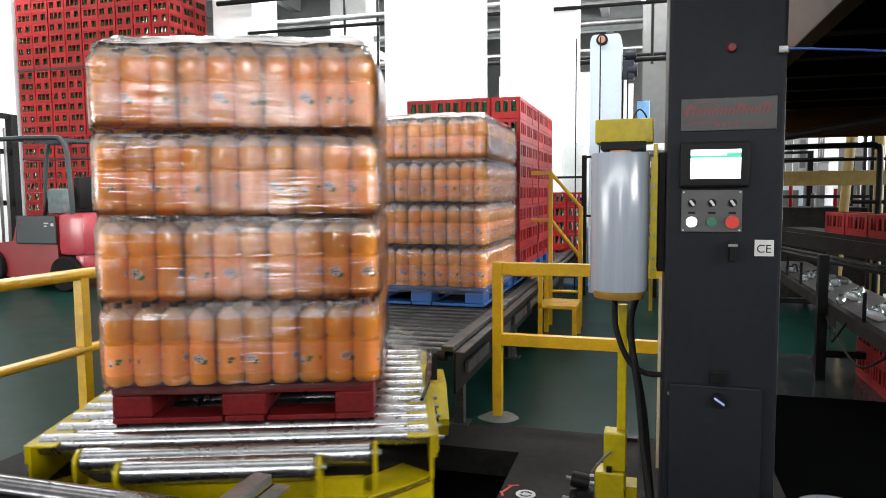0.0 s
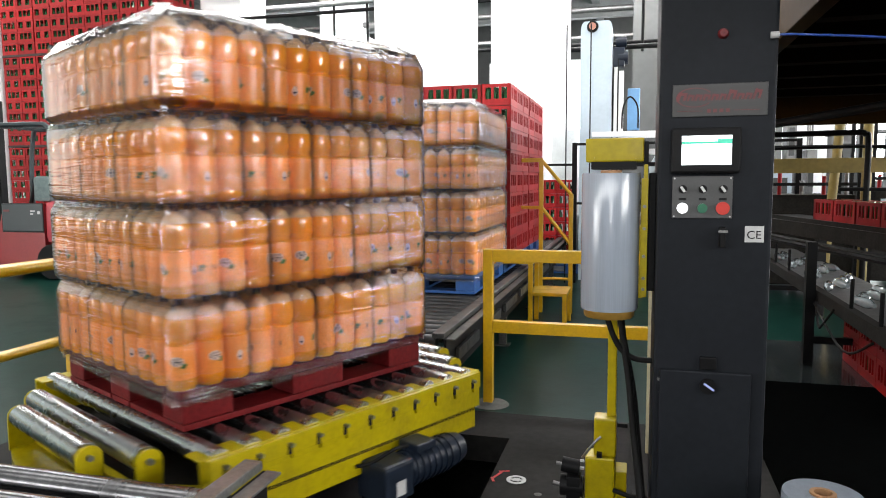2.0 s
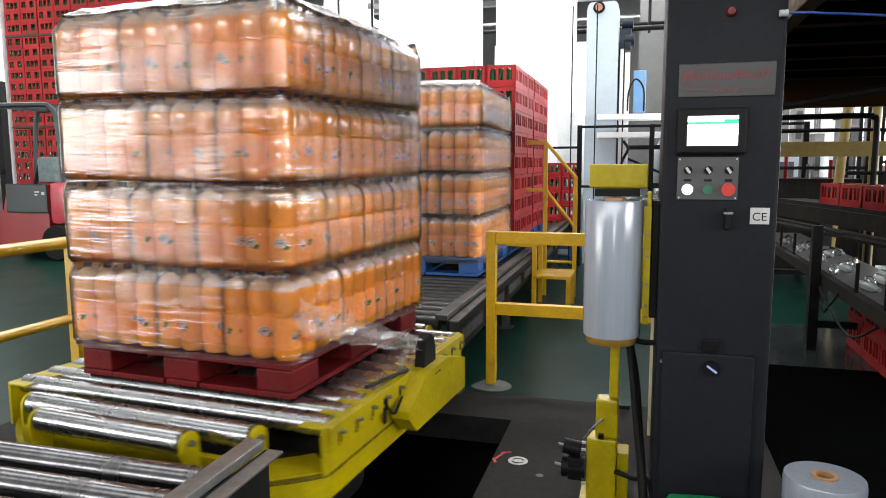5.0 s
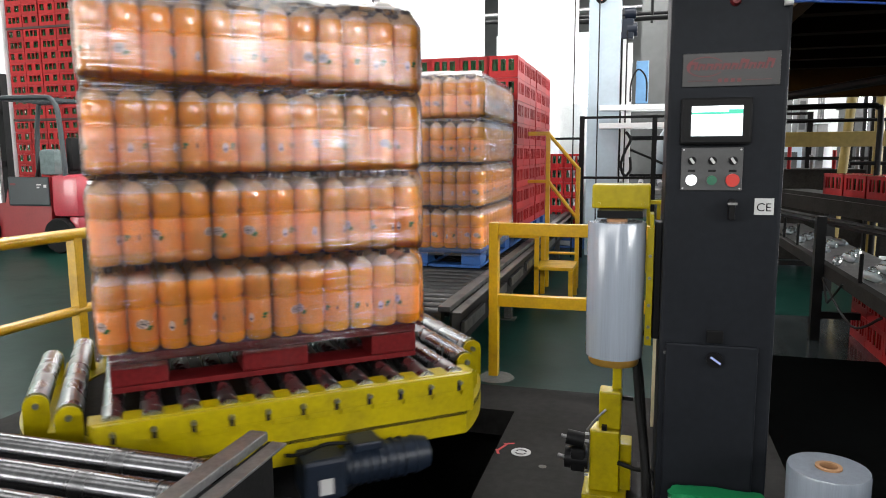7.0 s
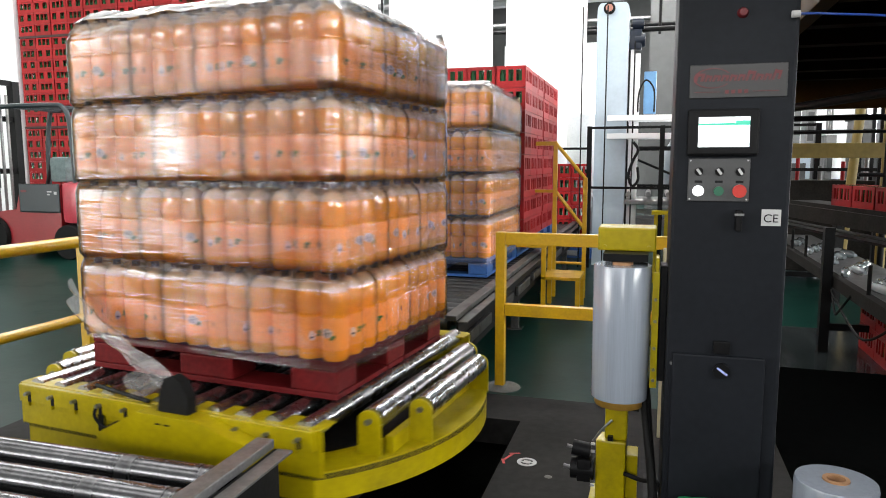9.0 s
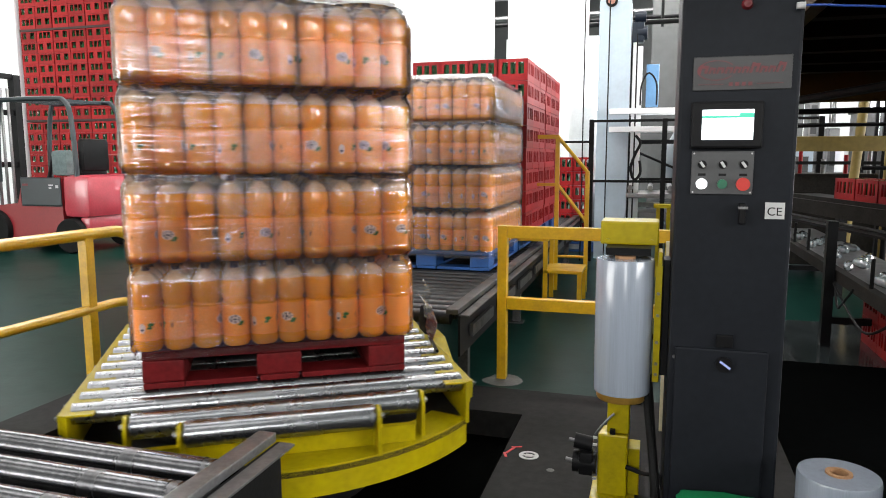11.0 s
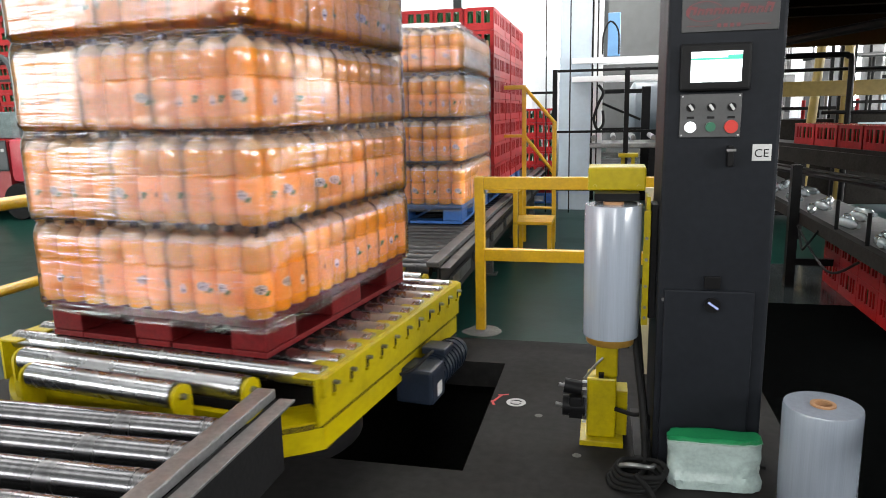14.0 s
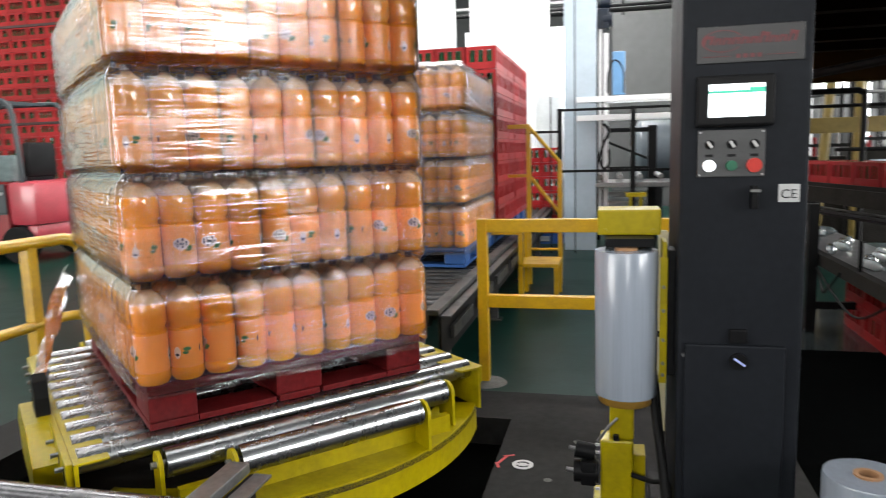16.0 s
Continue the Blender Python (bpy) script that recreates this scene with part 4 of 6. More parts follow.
# ---- control column ----
def wrapper_column():
    X, W, Y = 0.407, 0.373, 2.528
    t = thing("wrapping_machine_column", "tall charcoal column of a pallet wrapper with controls", "machine column")
    bm = B()
    box(bm, X, X + W, Y, Y + 0.42, 0.0, 2.75, 0.012)
    part("body", bm, CABINET, t)
    bm = B()
    box(bm, X + 0.022, X + W - 0.05, Y - 0.022, Y - 0.002, 0.02, 0.695, 0.006)
    door = part("service_door", bm, CABINET, t)
    bm = cyl(B(), (X + 0.183, Y - 0.023, 0.645), (X + 0.183, Y - 0.034, 0.645), 0.027, seg=20)
    knob = part("door_lock", bm, BLACK, door, "black turn lock with a blue-white grip")
    bm = B()
    box(bm, -0.02, 0.02, -0.004, 0.0, -0.0035, 0.0035, rot=Matrix.Translation((X + 0.186, Y - 0.034, 0.645)) @ Matrix.Rotation(radians(35), 4, "Y"))
    part("grip", bm, mat("blue_white_grip", (0.35, 0.4, 0.75), 0.4), door)
    bm = B()
    box(bm, X + 0.155, X + 0.21, Y - 0.016, Y - 0.001, 0.70, 0.745, 0.004)
    part("upper_latch", bm, BLACK, t)
    bm = cyl(B(), (X + 0.02, Y - 0.001, 0.655), (X + 0.02, Y - 0.012, 0.655), 0.006, seg=10)
    part("bolt", bm, STAINLESS, t)
    # name plate with a plain mark in dark red
    bm = B()
    box(bm, X + 0.043, X + 0.345, Y - 0.005, Y - 0.001, 1.572, 1.682, 0.002)
    plate = part("name_plate", bm, PLATE, t, "grey name plate with a dark red mark")
    for x, w, h in ((0.056, 0.030, 0.030), (0.090, 0.020, 0.022), (0.114, 0.022, 0.022), (0.140, 0.022, 0.022), (0.166, 0.022, 0.022), (0.192, 0.020, 0.022), (0.216, 0.026, 0.034), (0.246, 0.022, 0.022), (0.272, 0.020, 0.022), (0.296, 0.024, 0.034)):
        bm = B()
        for u0, u1, v0, v1 in ((0.0, 0.32, 0.0, 1.0), (0.32, 0.72, 0.62, 0.92), (0.66, 0.98, 0.05, 0.9)):
            quad = [bm.verts.new((X + x + w * u + 0.28 * h * v, Y - yy, 1.626 + h * v)) for yy in (0.0052, 0.007) for u, v in ((u0, v0), (u1, v0), (u1, v1), (u0, v1))]
            bm.faces.new(quad[:4])
            bm.faces.new(quad[4:])
            for k in range(4):
                bm.faces.new((quad[k], quad[(k + 1) % 4], quad[4 + (k + 1) % 4], quad[4 + k]))
        part("mark_bar", bm, LOGO_RED, plate)
    bm = B()
    n = 28
    for k in range(n):
        a0, a1 = radians(30) + 2 * math.pi * 0.82 * k / n, radians(30) + 2 * math.pi * 0.82 * (k + 1) / n
        vs = [bm.verts.new((X + 0.115 + (0.055 + e) * math.cos(a), Y - 0.0075, 1.637 + (0.03 + e * 0.6) * math.sin(a))) for a, e in ((a0, 0), (a1, 0), (a1, 0.005), (a0, 0.005))]
        bm.faces.new(vs)
    part("mark_swoosh", bm, LOGO_RED, plate)
    for x, w in ((0.06, 0.08), (0.155, 0.012), (0.175, 0.012), (0.195, 0.012), (0.215, 0.012), (0.24, 0.08)):
        bm = B()
        z = 1.592
        box(bm, X + x, X + x + w, Y - 0.007, Y - 0.0052, z - (0.001 if w > 0.05 else 0.006), z + (0.001 if w > 0.05 else 0.006))
        part("mark_bar", bm, LOGO_RED, plate)
    # touch screen
    bm = B()
    box(bm, X + 0.042, X + 0.265, Y - 0.03, Y - 0.001, 1.382, 1.535, 0.008)
    hmi = part("touch_panel", bm, BLACK, t, "black operator panel with a lit screen")
    bm = B()
    box(bm, X + 0.076, X + 0.235, Y - 0.0325, Y - 0.0302, 1.41, 1.508)
    part("screen", bm, SCREEN, hmi, "lit white screen")
    bm = B()
    box(bm, X + 0.076, X + 0.235, Y - 0.0345, Y - 0.033, 1.481, 1.488)
    box(bm, X + 0.19, X + 0.235, Y - 0.0345, Y - 0.033, 1.488, 1.496)
    part("screen_band", bm, SCREEN_GREEN, hmi)
    # push buttons
    bm = B()
    box(bm, X + 0.05, X + 0.245, Y - 0.008, Y - 0.001, 1.228, 1.372, 0.002)
    pb = part("button_panel", bm, ALU, t, "brushed panel with switches and buttons")
    for k in range(3):
        x = X + 0.084 + 0.065 * k
        bm = cyl(B(), (x, Y - 0.008, 1.328), (x, Y - 0.016, 1.328), 0.014, seg=16)
        part("selector_switch", bm, BLACK, pb)
        bm = B()
        box(bm, -0.004, 0.004, -0.024, -0.0161, -0.011, 0.011, rot=Matrix.Translation((x, Y, 1.328)) @ Matrix.Rotation(radians(-35), 4, "Y"))
        part("switch_grip", bm, WHITE_PRINT, pb)
        bm = cyl(B(), (x, Y - 0.008, 1.263), (x, Y - 0.02, 1.263), (0.018, 0.016, 0.022)[k], seg=20)
        part("push_button", bm, (WHITE_LIGHT, BUTTON_GREEN, BUTTON_RED)[k], pb, ("lit white push button", "green push button", "red stop button")[k])
        bm = B()
        box(bm, x - 0.012, x + 0.012, Y - 0.0095, Y - 0.0082, 1.29, 1.298)
        part("caption", bm, DARK_STEEL, pb)
    for dx in (0.057, 0.238):
        for z in (1.235, 1.365):
            bm = cyl(B(), (X + dx, Y - 0.008, z), (X + dx, Y - 0.0105, z), 0.003, seg=8)
            part("screw", bm, WHITE_PRINT, pb)
    bm = B()
    box(bm, X + 0.205, X + 0.225, Y - 0.04, Y - 0.001, 1.13, 1.2, 0.005)
    lk = part("key_lock", bm, BLACK, t)
    bm = B()
    box(bm, X + 0.2, X + 0.23, Y - 0.045, Y - 0.0405, 1.182, 1.19)
    part("key", bm, STAINLESS, lk)
    # conformity sticker
    bm = B()
    box(bm, X + 0.288, X + 0.348, Y - 0.003, Y - 0.001, 1.148, 1.203)
    st = part("sticker", bm, WHITE_PRINT, t, "white sticker with the letters CE")
    cu = bpy.data.curves.new("letters", "FONT")
    cu.body, cu.size, cu.extrude = "CE", 0.039, 0.0005
    to = new("letters", cu)
    me = bpy.data.meshes.new_from_object(to)
    bpy.data.objects.remove(to)
    me.transform(Matrix.Translation((X + 0.2935, Y - 0.0036, 1.160)) @ Matrix.Rotation(radians(90), 4, "X"))
    me.materials.append(BLACK)
    part("letters", me, None, st)
    # lens eye near the top and the hose joint
    bm = lathe(B(), [(0.001, 0.02), (0.012, 0.018), (0.016, 0.008), (0.018, 0.0)], 16, close=False)
    bm.transform(Matrix.Translation((X + 0.2, Y - 0.0005, 1.845)) @ Matrix.Rotation(radians(90), 4, "X"))
    part("lamp_eye", bm, LOGO_RED, t, "dark red indicator", True)
    bm = cyl(B(), (X + W - 0.03, Y - 0.02, 1.828), (X + W - 0.005, Y - 0.02, 1.828), 0.011, seg=12)
    part("hose_joint", bm, WHITE_PRINT, t, "white push-in hose joint")
    tube("air_hose", [(X + W - 0.01, Y - 0.02, 1.828), (X + W + 0.05, Y - 0.025, 1.825), (X + W + 0.15, Y - 0.03, 1.815), (X + W + 0.6, Y + 0.05, 1.80), (X + W + 1.5, Y + 0.2, 1.86)], 0.004, HOSE_BLUE, t, label="blue plastic air hose")
    # lower outrigger plate behind
    bm = B()
    box(bm, X - 0.06, X + W + 0.04, Y + 0.05, Y + 0.5, 0.0, 0.012)
    part("base_plate", bm, DARK_STEEL, t)


wrapper_column()


# ---- film carriage and its guide post ----
CAX, CAY = 0.247, 2.62
LIFTS = [(0.0, 1.508), (1.0, 1.447), (2.0, 1.386), (3.0, 1.330), (4.0, 1.274), (5.0, 1.219), (6.0, 1.165), (6.5, 1.137), (7.0, 1.108), (7.5, 1.078), (8.0, 1.048), (8.5, 1.012), (8.8, 0.992), (9.1, 0.986),
         (10.0, 0.985), (12.0, 0.985), (14.0, 0.985), (16.0, 0.985)]


def film_carriage():
    """Its origin is the top of the film roll, on the roll's axis."""
    t = thing("film_carriage", "yellow film carriage holding a roll of clear stretch film", "film carriage", at=(CAX, CAY, 1.5))
    bm = lathe(B(), [(0.038, -0.5), (0.102, -0.5), (0.1045, -0.494), (0.1045, -0.006), (0.102, 0.0), (0.038, 0.0), (0.038, -0.5)], 48, close=False)
    roll = part("film_roll", bm, [ROLL_FILM], t, "roll of clear stretch film", True)
    bm = lathe(B(), [(0.030, -0.51), (0.0375, -0.51), (0.0375, 0.010), (0.030, 0.010), (0.030, -0.51)], 32, close=False)
    part("core", bm, CORE, roll, "brown cardboard core")
    bm = lathe(B(), [(0.001, -0.53), (0.088, -0.53), (0.092, -0.522), (0.092, -0.502), (0.001, -0.502)], 32)
    part("support_disc", bm, mat("brass_brown_disc", (0.3, 0.17, 0.03), 0.4, 0.5), t, smooth=True)
    bm = B()
    box(bm, -0.096, 0.116, 0.06, 0.22, 0.042, 0.130, 0.006)
    cap_ob = part("top_arm", bm, YELLOW, t, "yellow folded top arm")
    bm = B()
    box(bm, -0.07, 0.09, -0.03, 0.21, 0.014, 0.041)
    part("brake_plate", bm, BLACK, cap_ob)
    for x in (-0.07, 0.09):
        bm = cyl(B(), (x, 0.06, 0.058), (x, 0.05, 0.058), 0.007, seg=8)
        part("bolt", bm, YELLOW, cap_ob)
    bm = B()
    box(bm, 0.116, 0.130, -0.03, 0.09, -0.45, 0.03, 0.003)
    box(bm, 0.108, 0.132, -0.035, -0.03, -0.45, -0.02, 0.002)
    sp = part("spine", bm, YELLOW, t, "yellow vertical carriage plate")
    for z in (-0.12, -0.2, -0.3, -0.38, -0.42):
        bm = cyl(B(), (0.12, -0.036, z), (0.12, -0.042, z), 0.006, seg=8)
        part("screw", bm, STAINLESS, sp)
    bm = B()
    box(bm, 0.134, 0.16, -0.01, 0.1, -0.43, 0.0, 0.004)
    part("slide_block", bm, DARK_STEEL, t)
    return t


CARRIED = [film_carriage()]


def guide_post():
    t = thing("guide_post", "yellow guide post with a small black motor on its foot", "guide post")
    x, y = 0.222, 2.74
    bm = B()
    box(bm, x - 0.085, x + 0.085, y - 0.09, y + 0.11, 0.0, 0.022, 0.003)
    part("foot_plate", bm, YELLOW, t)
    bm = B()
    box(bm, x - 0.06, x + 0.055, y - 0.05, y + 0.05, 0.023, 0.275, 0.008)
    part("lower_block", bm, YELLOW, t)
    bm = B()
    box(bm, x - 0.028, x + 0.058, y - 0.035, y + 0.045, 0.276, 0.43, 0.008)
    part("upper_block", bm, YELLOW, t)
    bm = B()
    box(bm, x + 0.02, x + 0.055, y - 0.0, y + 0.04, 0.431, 0.93, 0.004)
    part("tube", bm, YELLOW, t)
    bm = B()
    box(bm, x + 0.056, x + 0.10, y - 0.01, y + 0.09, 0.02, 0.21, 0.003)
    part("gusset", bm, YELLOW, t)
    bm = B()
    cyl(bm, (x - 0.155, y - 0.045, 0.15), (x - 0.065, y - 0.045, 0.15), 0.042, seg=16)
    cyl(bm, (x - 0.15, y - 0.045, 0.235), (x - 0.08, y - 0.045, 0.225), 0.03, seg=14)
    box(bm, x - 0.13, x - 0.075, y - 0.085, y - 0.01, 0.11, 0.2, 0.006)
    part("drive_motor", bm, BLACK, t, "small black geared motor", True)
    bm = cyl(B(), (x - 0.185, y - 0.05, 0.155), (x - 0.156, y - 0.05, 0.15), 0.009, seg=10)
    part("plug", bm, STAINLESS, t)
    bm = cyl(B(), (x - 0.172, y - 0.05, 0.24), (x - 0.15, y - 0.05, 0.236), 0.007, seg=10)
    part("plug", bm, STAINLESS, t)
    for z in (0.085, 0.225, 0.255):
        bm = B()
        box(bm, x - 0.078, x - 0.062, y - 0.06, y - 0.05, z, z + 0.008)
        part("clip", bm, WHITE_PRINT, t)
    bm = B()
    box(bm, x - 0.015, x + 0.005, y - 0.058, y - 0.036, 0.278, 0.296)
    part("sensor", bm, BLACK, t)
    bm = B()
    box(bm, x + 0.06, x + 0.10, y - 0.02, y + 0.0, 0.395, 0.41)
    part("sensor", bm, BLACK, t)
    tube("cable", [(x - 0.07, y - 0.05, 0.27), (x - 0.03, y - 0.055, 0.33), (x + 0.0, y - 0.045, 0.36)], 0.005, STAINLESS, t)
    tube("power_cable", [(x + 0.05, y - 0.05, 0.15), (x + 0.12, y - 0.07, 0.14), (x + 0.17, y - 0.09, 0.15), (x + 0.19, y - 0.10, 0.10)], 0.009, RUBBER, t)


guide_post()


def cables():
    t = thing("hanging_cables", "black rubber cables hanging from the machine column", "cable")
    tube("cable", [(0.23, 2.72, 0.98), (0.235, 2.68, 0.86), (0.28, 2.66, 0.74), (0.34, 2.66, 0.69), (0.41, 2.66, 0.685)], 0.011, RUBBER, t)
    tube("cable", [(0.31, 2.76, 0.96), (0.29, 2.70, 0.88), (0.30, 2.67, 0.76), (0.325, 2.63, 0.6), (0.345, 2.58, 0.42), (0.37, 2.52, 0.22), (0.38, 2.45, 0.05), (0.36, 2.4, 0.02)], 0.013, RUBBER, t)
    tube("cable", [(0.30, 2.74, 0.93), (0.285, 2.69, 0.84), (0.31, 2.66, 0.73), (0.345, 2.64, 0.55), (0.365, 2.6, 0.35), (0.40, 2.5, 0.03)], 0.010, RUBBER, t)
    c = thing("cable_coil", "black cable coiled on the floor beside the column", "cable")
    for k in range(4):
        tube("loop", [(0.335 + 0.085 * math.cos(a) + 0.01 * k, 2.38 + 0.075 * math.sin(a), 0.014 + 0.017 * k + 0.004 * math.sin(3 * a)) for a in (2 * math.pi * j / 10 for j in range(11))], 0.010, RUBBER, c)
    tube("loop", [(0.34, 2.30, 0.08), (0.39, 2.24, 0.05), (0.42, 2.15, 0.02), (0.44, 2.05, 0.015)], 0.010, RUBBER, c)
    tube("loop", [(0.29, 2.35, 0.085), (0.33, 2.33, 0.10), (0.39, 2.345, 0.09), (0.41, 2.40, 0.07)], 0.009, STAINLESS, c)


cables()


def spare_roll():
    t = thing("spare_film_roll", "spare roll of clear stretch film standing on the floor", "film roll", at=(0.935, 2.375, 0))
    bm = lathe(B(), [(0.04, 0.002), (0.119, 0.002), (0.122, 0.008), (0.122, 0.345), (0.119, 0.352), (0.04, 0.352), (0.04, 0.002)], 48, close=False)
    part("film", bm, ROLL_FILM, t, smooth=True)
    bm = lathe(B(), [(0.027, 0.0), (0.0395, 0.0), (0.0395, 0.358), (0.027, 0.358), (0.027, 0.0)], 32, close=False)
    part("core", bm, CORE, t, "brown cardboard core")


spare_roll()


def plastic_bag():
    t = thing("plastic_bag", "crumpled white plastic bag with a green folded top", "bag")
    for nm, z0, z1, m, th in (("bag_body", 0.004, 0.175, BAG, 0.05), ("bag_top", 0.172, 0.192, BAG_GREEN, 0.04)):
        bm = B()
        n, k = 26, 10
        rows = []
        for j in range(k + 1):
            z = z0 + (z1 - z0) * j / k
            row = []
            for i in range(2 * n):
                a = 2 * math.pi * i / (2 * n)
                x, y = 0.61 + 0.155 * math.copysign(abs(math.cos(a)) ** 0.5, math.cos(a)), 2.44 + th * math.copysign(abs(math.sin(a)) ** 0.7, math.sin(a))
                w = 0.02 * noise.noise((x * 13, y * 16, z * 15)) + 0.009 * noise.noise((x * 50, y * 40, z * 50))
                row.append(bm.verts.new((x + w, y - abs(w) * 1.2 - 0.01 * (z < 0.05), z + 0.008 * noise.noise((x * 14, 3, z * 5)) * (z > 0.02))))
            rows.append(row)
        for p, q in zip(rows, rows[1:]):
            for i in range(2 * n):
                bm.faces.new((p[i], p[(i + 1) % (2 * n)], q[(i + 1) % (2 * n)], q[i]))
        bm.faces.new(rows[0])
        bm.faces.new(rows[-1])
        part(nm, bm, m, t, "", True)


plastic_bag()


# ---- floor paint and patches ----
bm = lathe(B(), [(0.045, 0.002), (0.045, 0.004), (0.03, 0.004), (0.03, 0.002)], 24, (-0.165, 3.02, 0), close=False)
box(bm, -0.18, -0.15, 3.005, 3.035, 0.002, 0.004)
box(bm, -0.205, -0.13, 3.013, 3.027, 0.002, 0.0038)
solid("floor_mark", bm, WHITE_PRINT, "worn round white mark painted on the floor plate", "floor mark")
t = thing("floor_scribble", "smudged red paint strokes on the floor plate", "floor mark")
for a, x, y, l in ((70, -0.255, 3.06, 0.09), (20, -0.235, 3.10, 0.05), (110, -0.27, 3.0, 0.05)):
    bm = B()
    box(bm, -l / 2, l / 2, -0.006, 0.006, 0.002, 0.003, rot=Matrix.Translation((x, y, 0)) @ Matrix.Rotation(radians(a), 4, "Z"))
    part("stroke", bm, RED_PRINT, t)
bm = lathe(B(), [(0.001, 0.006), (0.06, 0.006), (0.10, 0.003), (0.12, 0.0005)], 22, close=False)
for v in bm.verts:
    v.co.x *= 1 + 0.3 * noise.noise((v.co.x * 9, v.co.y * 9, 1))
    v.co.x, v.co.y = v.co.x - 0.5, v.co.y + 4.07
solid("floor_patch", bm, PLASTER, "pale mortar patch round the post foot", "patch", smooth=True)
for x, y in ((0.13, 2.56), (0.05, 3.3), (-0.05, 2.9)):
    bm = lathe(B(), [(0.001, 0.0025), (0.012, 0.002), (0.018, 0.0006)], 9, (x, y, 0), close=False)
    solid("floor_spot", bm, PLASTER, "small pale splash on the floor plate", "splash", "floor splashes", smooth=True)


# ---- guard rails ----
def square_rail():
    t = thing("guard_rail", "yellow square-tube guard rail", "guard rail")
    for z0, z1, nm in ((0.872, 0.945, "top_rail"), (0.44, 0.512, "mid_rail")):
        bm = B()
        box(bm, -0.488, 0.9, 4.075, 4.13, z0, z1, 0.004)
        part(nm, bm, RAIL_YELLOW, t)
    for x in (-0.5165, 0.92):
        bm = B()
        box(bm, x - 0.028, x + 0.028, 4.07, 4.135, 0.0, 0.947, 0.004)
        part("post", bm, RAIL_YELLOW, t)


square_rail()


def pipe_rail():
    t = thing("guard_rail", "round yellow pipe guard rail with rounded ends", "guard rail")
    x = -2.80
    tube("top_rail", [(x - 0.04, -2.0, 0.915), (x - 0.04, 0.0, 0.915), (x - 0.03, 2.0, 0.912), (x, 3.30, 0.91), (x + 0.02, 3.52, 0.90), (x + 0.03, 3.60, 0.83), (x + 0.03, 3.61, 0.6), (x + 0.03, 3.61, 0.0)], 0.034, RAIL_YELLOW, t, 8)
    tube("mid_rail", [(x - 0.04, -2.0, 0.47), (x - 0.04, 0.0, 0.47), (x - 0.03, 2.0, 0.468), (x, 3.2, 0.47), (x + 0.02, 3.45, 0.475), (x + 0.03, 3.6, 0.45)], 0.028, RAIL_YELLOW, t, 8)
    for y in (3.26, 1.2, -0.8):
        bm = B()
        box(bm, x - 0.035, x + 0.025, y - 0.03, y + 0.03, 0.0, 0.9, 0.004)
        part("post", bm, RAIL_YELLOW, t)


pipe_rail()


def crossover_steps():
    t = thing("crossover_steps", "yellow steel steps with handrails over the conveyor", "steps")
    for x0, x1, y0, y1, z in ((-0.60, -0.25, 6.30, 6.75, 0.33), (-0.95, -0.56, 6.30, 6.75, 0.62)):
        bm = B()
        box(bm, x0, x1, y0, y1, z - 0.03, z, 0.004)
        part("tread", bm, RAIL_YELLOW, t)
    for x in (-0.58, -0.27):
        for y in (6.32, 6.73):
            bm = B()
            box(bm, x - 0.02, x + 0.02, y - 0.02, y + 0.02, 0.0, 0.299 if x > -0.4 else 0.589)
            part("leg", bm, RAIL_YELLOW, t)
    y = 7.1
    bm = B()
    box(bm, -1.75, -0.575, y - 0.02, y + 0.02, 1.53, 1.57, 0.004)
    box(bm, -1.75, -0.575, y - 0.02, y + 0.02, 1.06, 1.09, 0.004)
    part("handrail", bm, RAIL_YELLOW, t)
    for x, z in ((-0.59, 1.55), (-0.29, 1.21)):
        bm = B()
        box(bm, x - 0.02, x + 0.02, y - 0.021, y + 0.021, 0.0, z)
        part("post", bm, RAIL_YELLOW, t)
    for za, zb in ((1.55, 1.20), (1.08, 0.70)):
        tube("sloping_rail", [(-0.59, y, za), (-0.44, y, (za + zb) / 2), (-0.29, y, zb)], 0.018, RAIL_YELLOW, t, 3)
    tube("foot_rail", [(-0.29, y, 0.35), (-0.44, y, 0.35), (-0.59, y, 0.35)], 0.015, RAIL_YELLOW, t, 3)


crossover_steps()


# ---- crates ----
def crate_mesh(w, d, h, name, rim, foot, bars):
    """An open plastic crate: rims, corner posts and bars with real openings."""
    bm = B()
    for s in (-1, 1):
        n = 4
        for along, half, other in (("x", w / 2, d / 2), ("y", d / 2, w / 2)):
            def bar(a0, a1, z0, z1, thick=0.012):
                lo, hi = (other - thick, other) if s > 0 else (-other, -other + thick)
                if along == "x":
                    box(bm, a0, a1, lo, hi, z0, z1)
                else:
                    box(bm, lo, hi, a0, a1, z0, z1)
            bar(-half, half, h - rim, h - 0.004)
            bar(-half, half, 0.0, foot)
            gaps = bars[0 if along == "x" else 1]
            edge = -half
            for mid, wide in gaps:
                bar(edge, mid - wide / 2, foot, h - rim, 0.011)
                edge = mid + wide / 2
            bar(edge, half, foot, h - rim, 0.011)
    box(bm, -w / 2 + 0.01, w / 2 - 0.01, -d / 2 + 0.01, d / 2 - 0.01, 0.0, 0.012)
    return finish(bm, name, CRATE_RED)


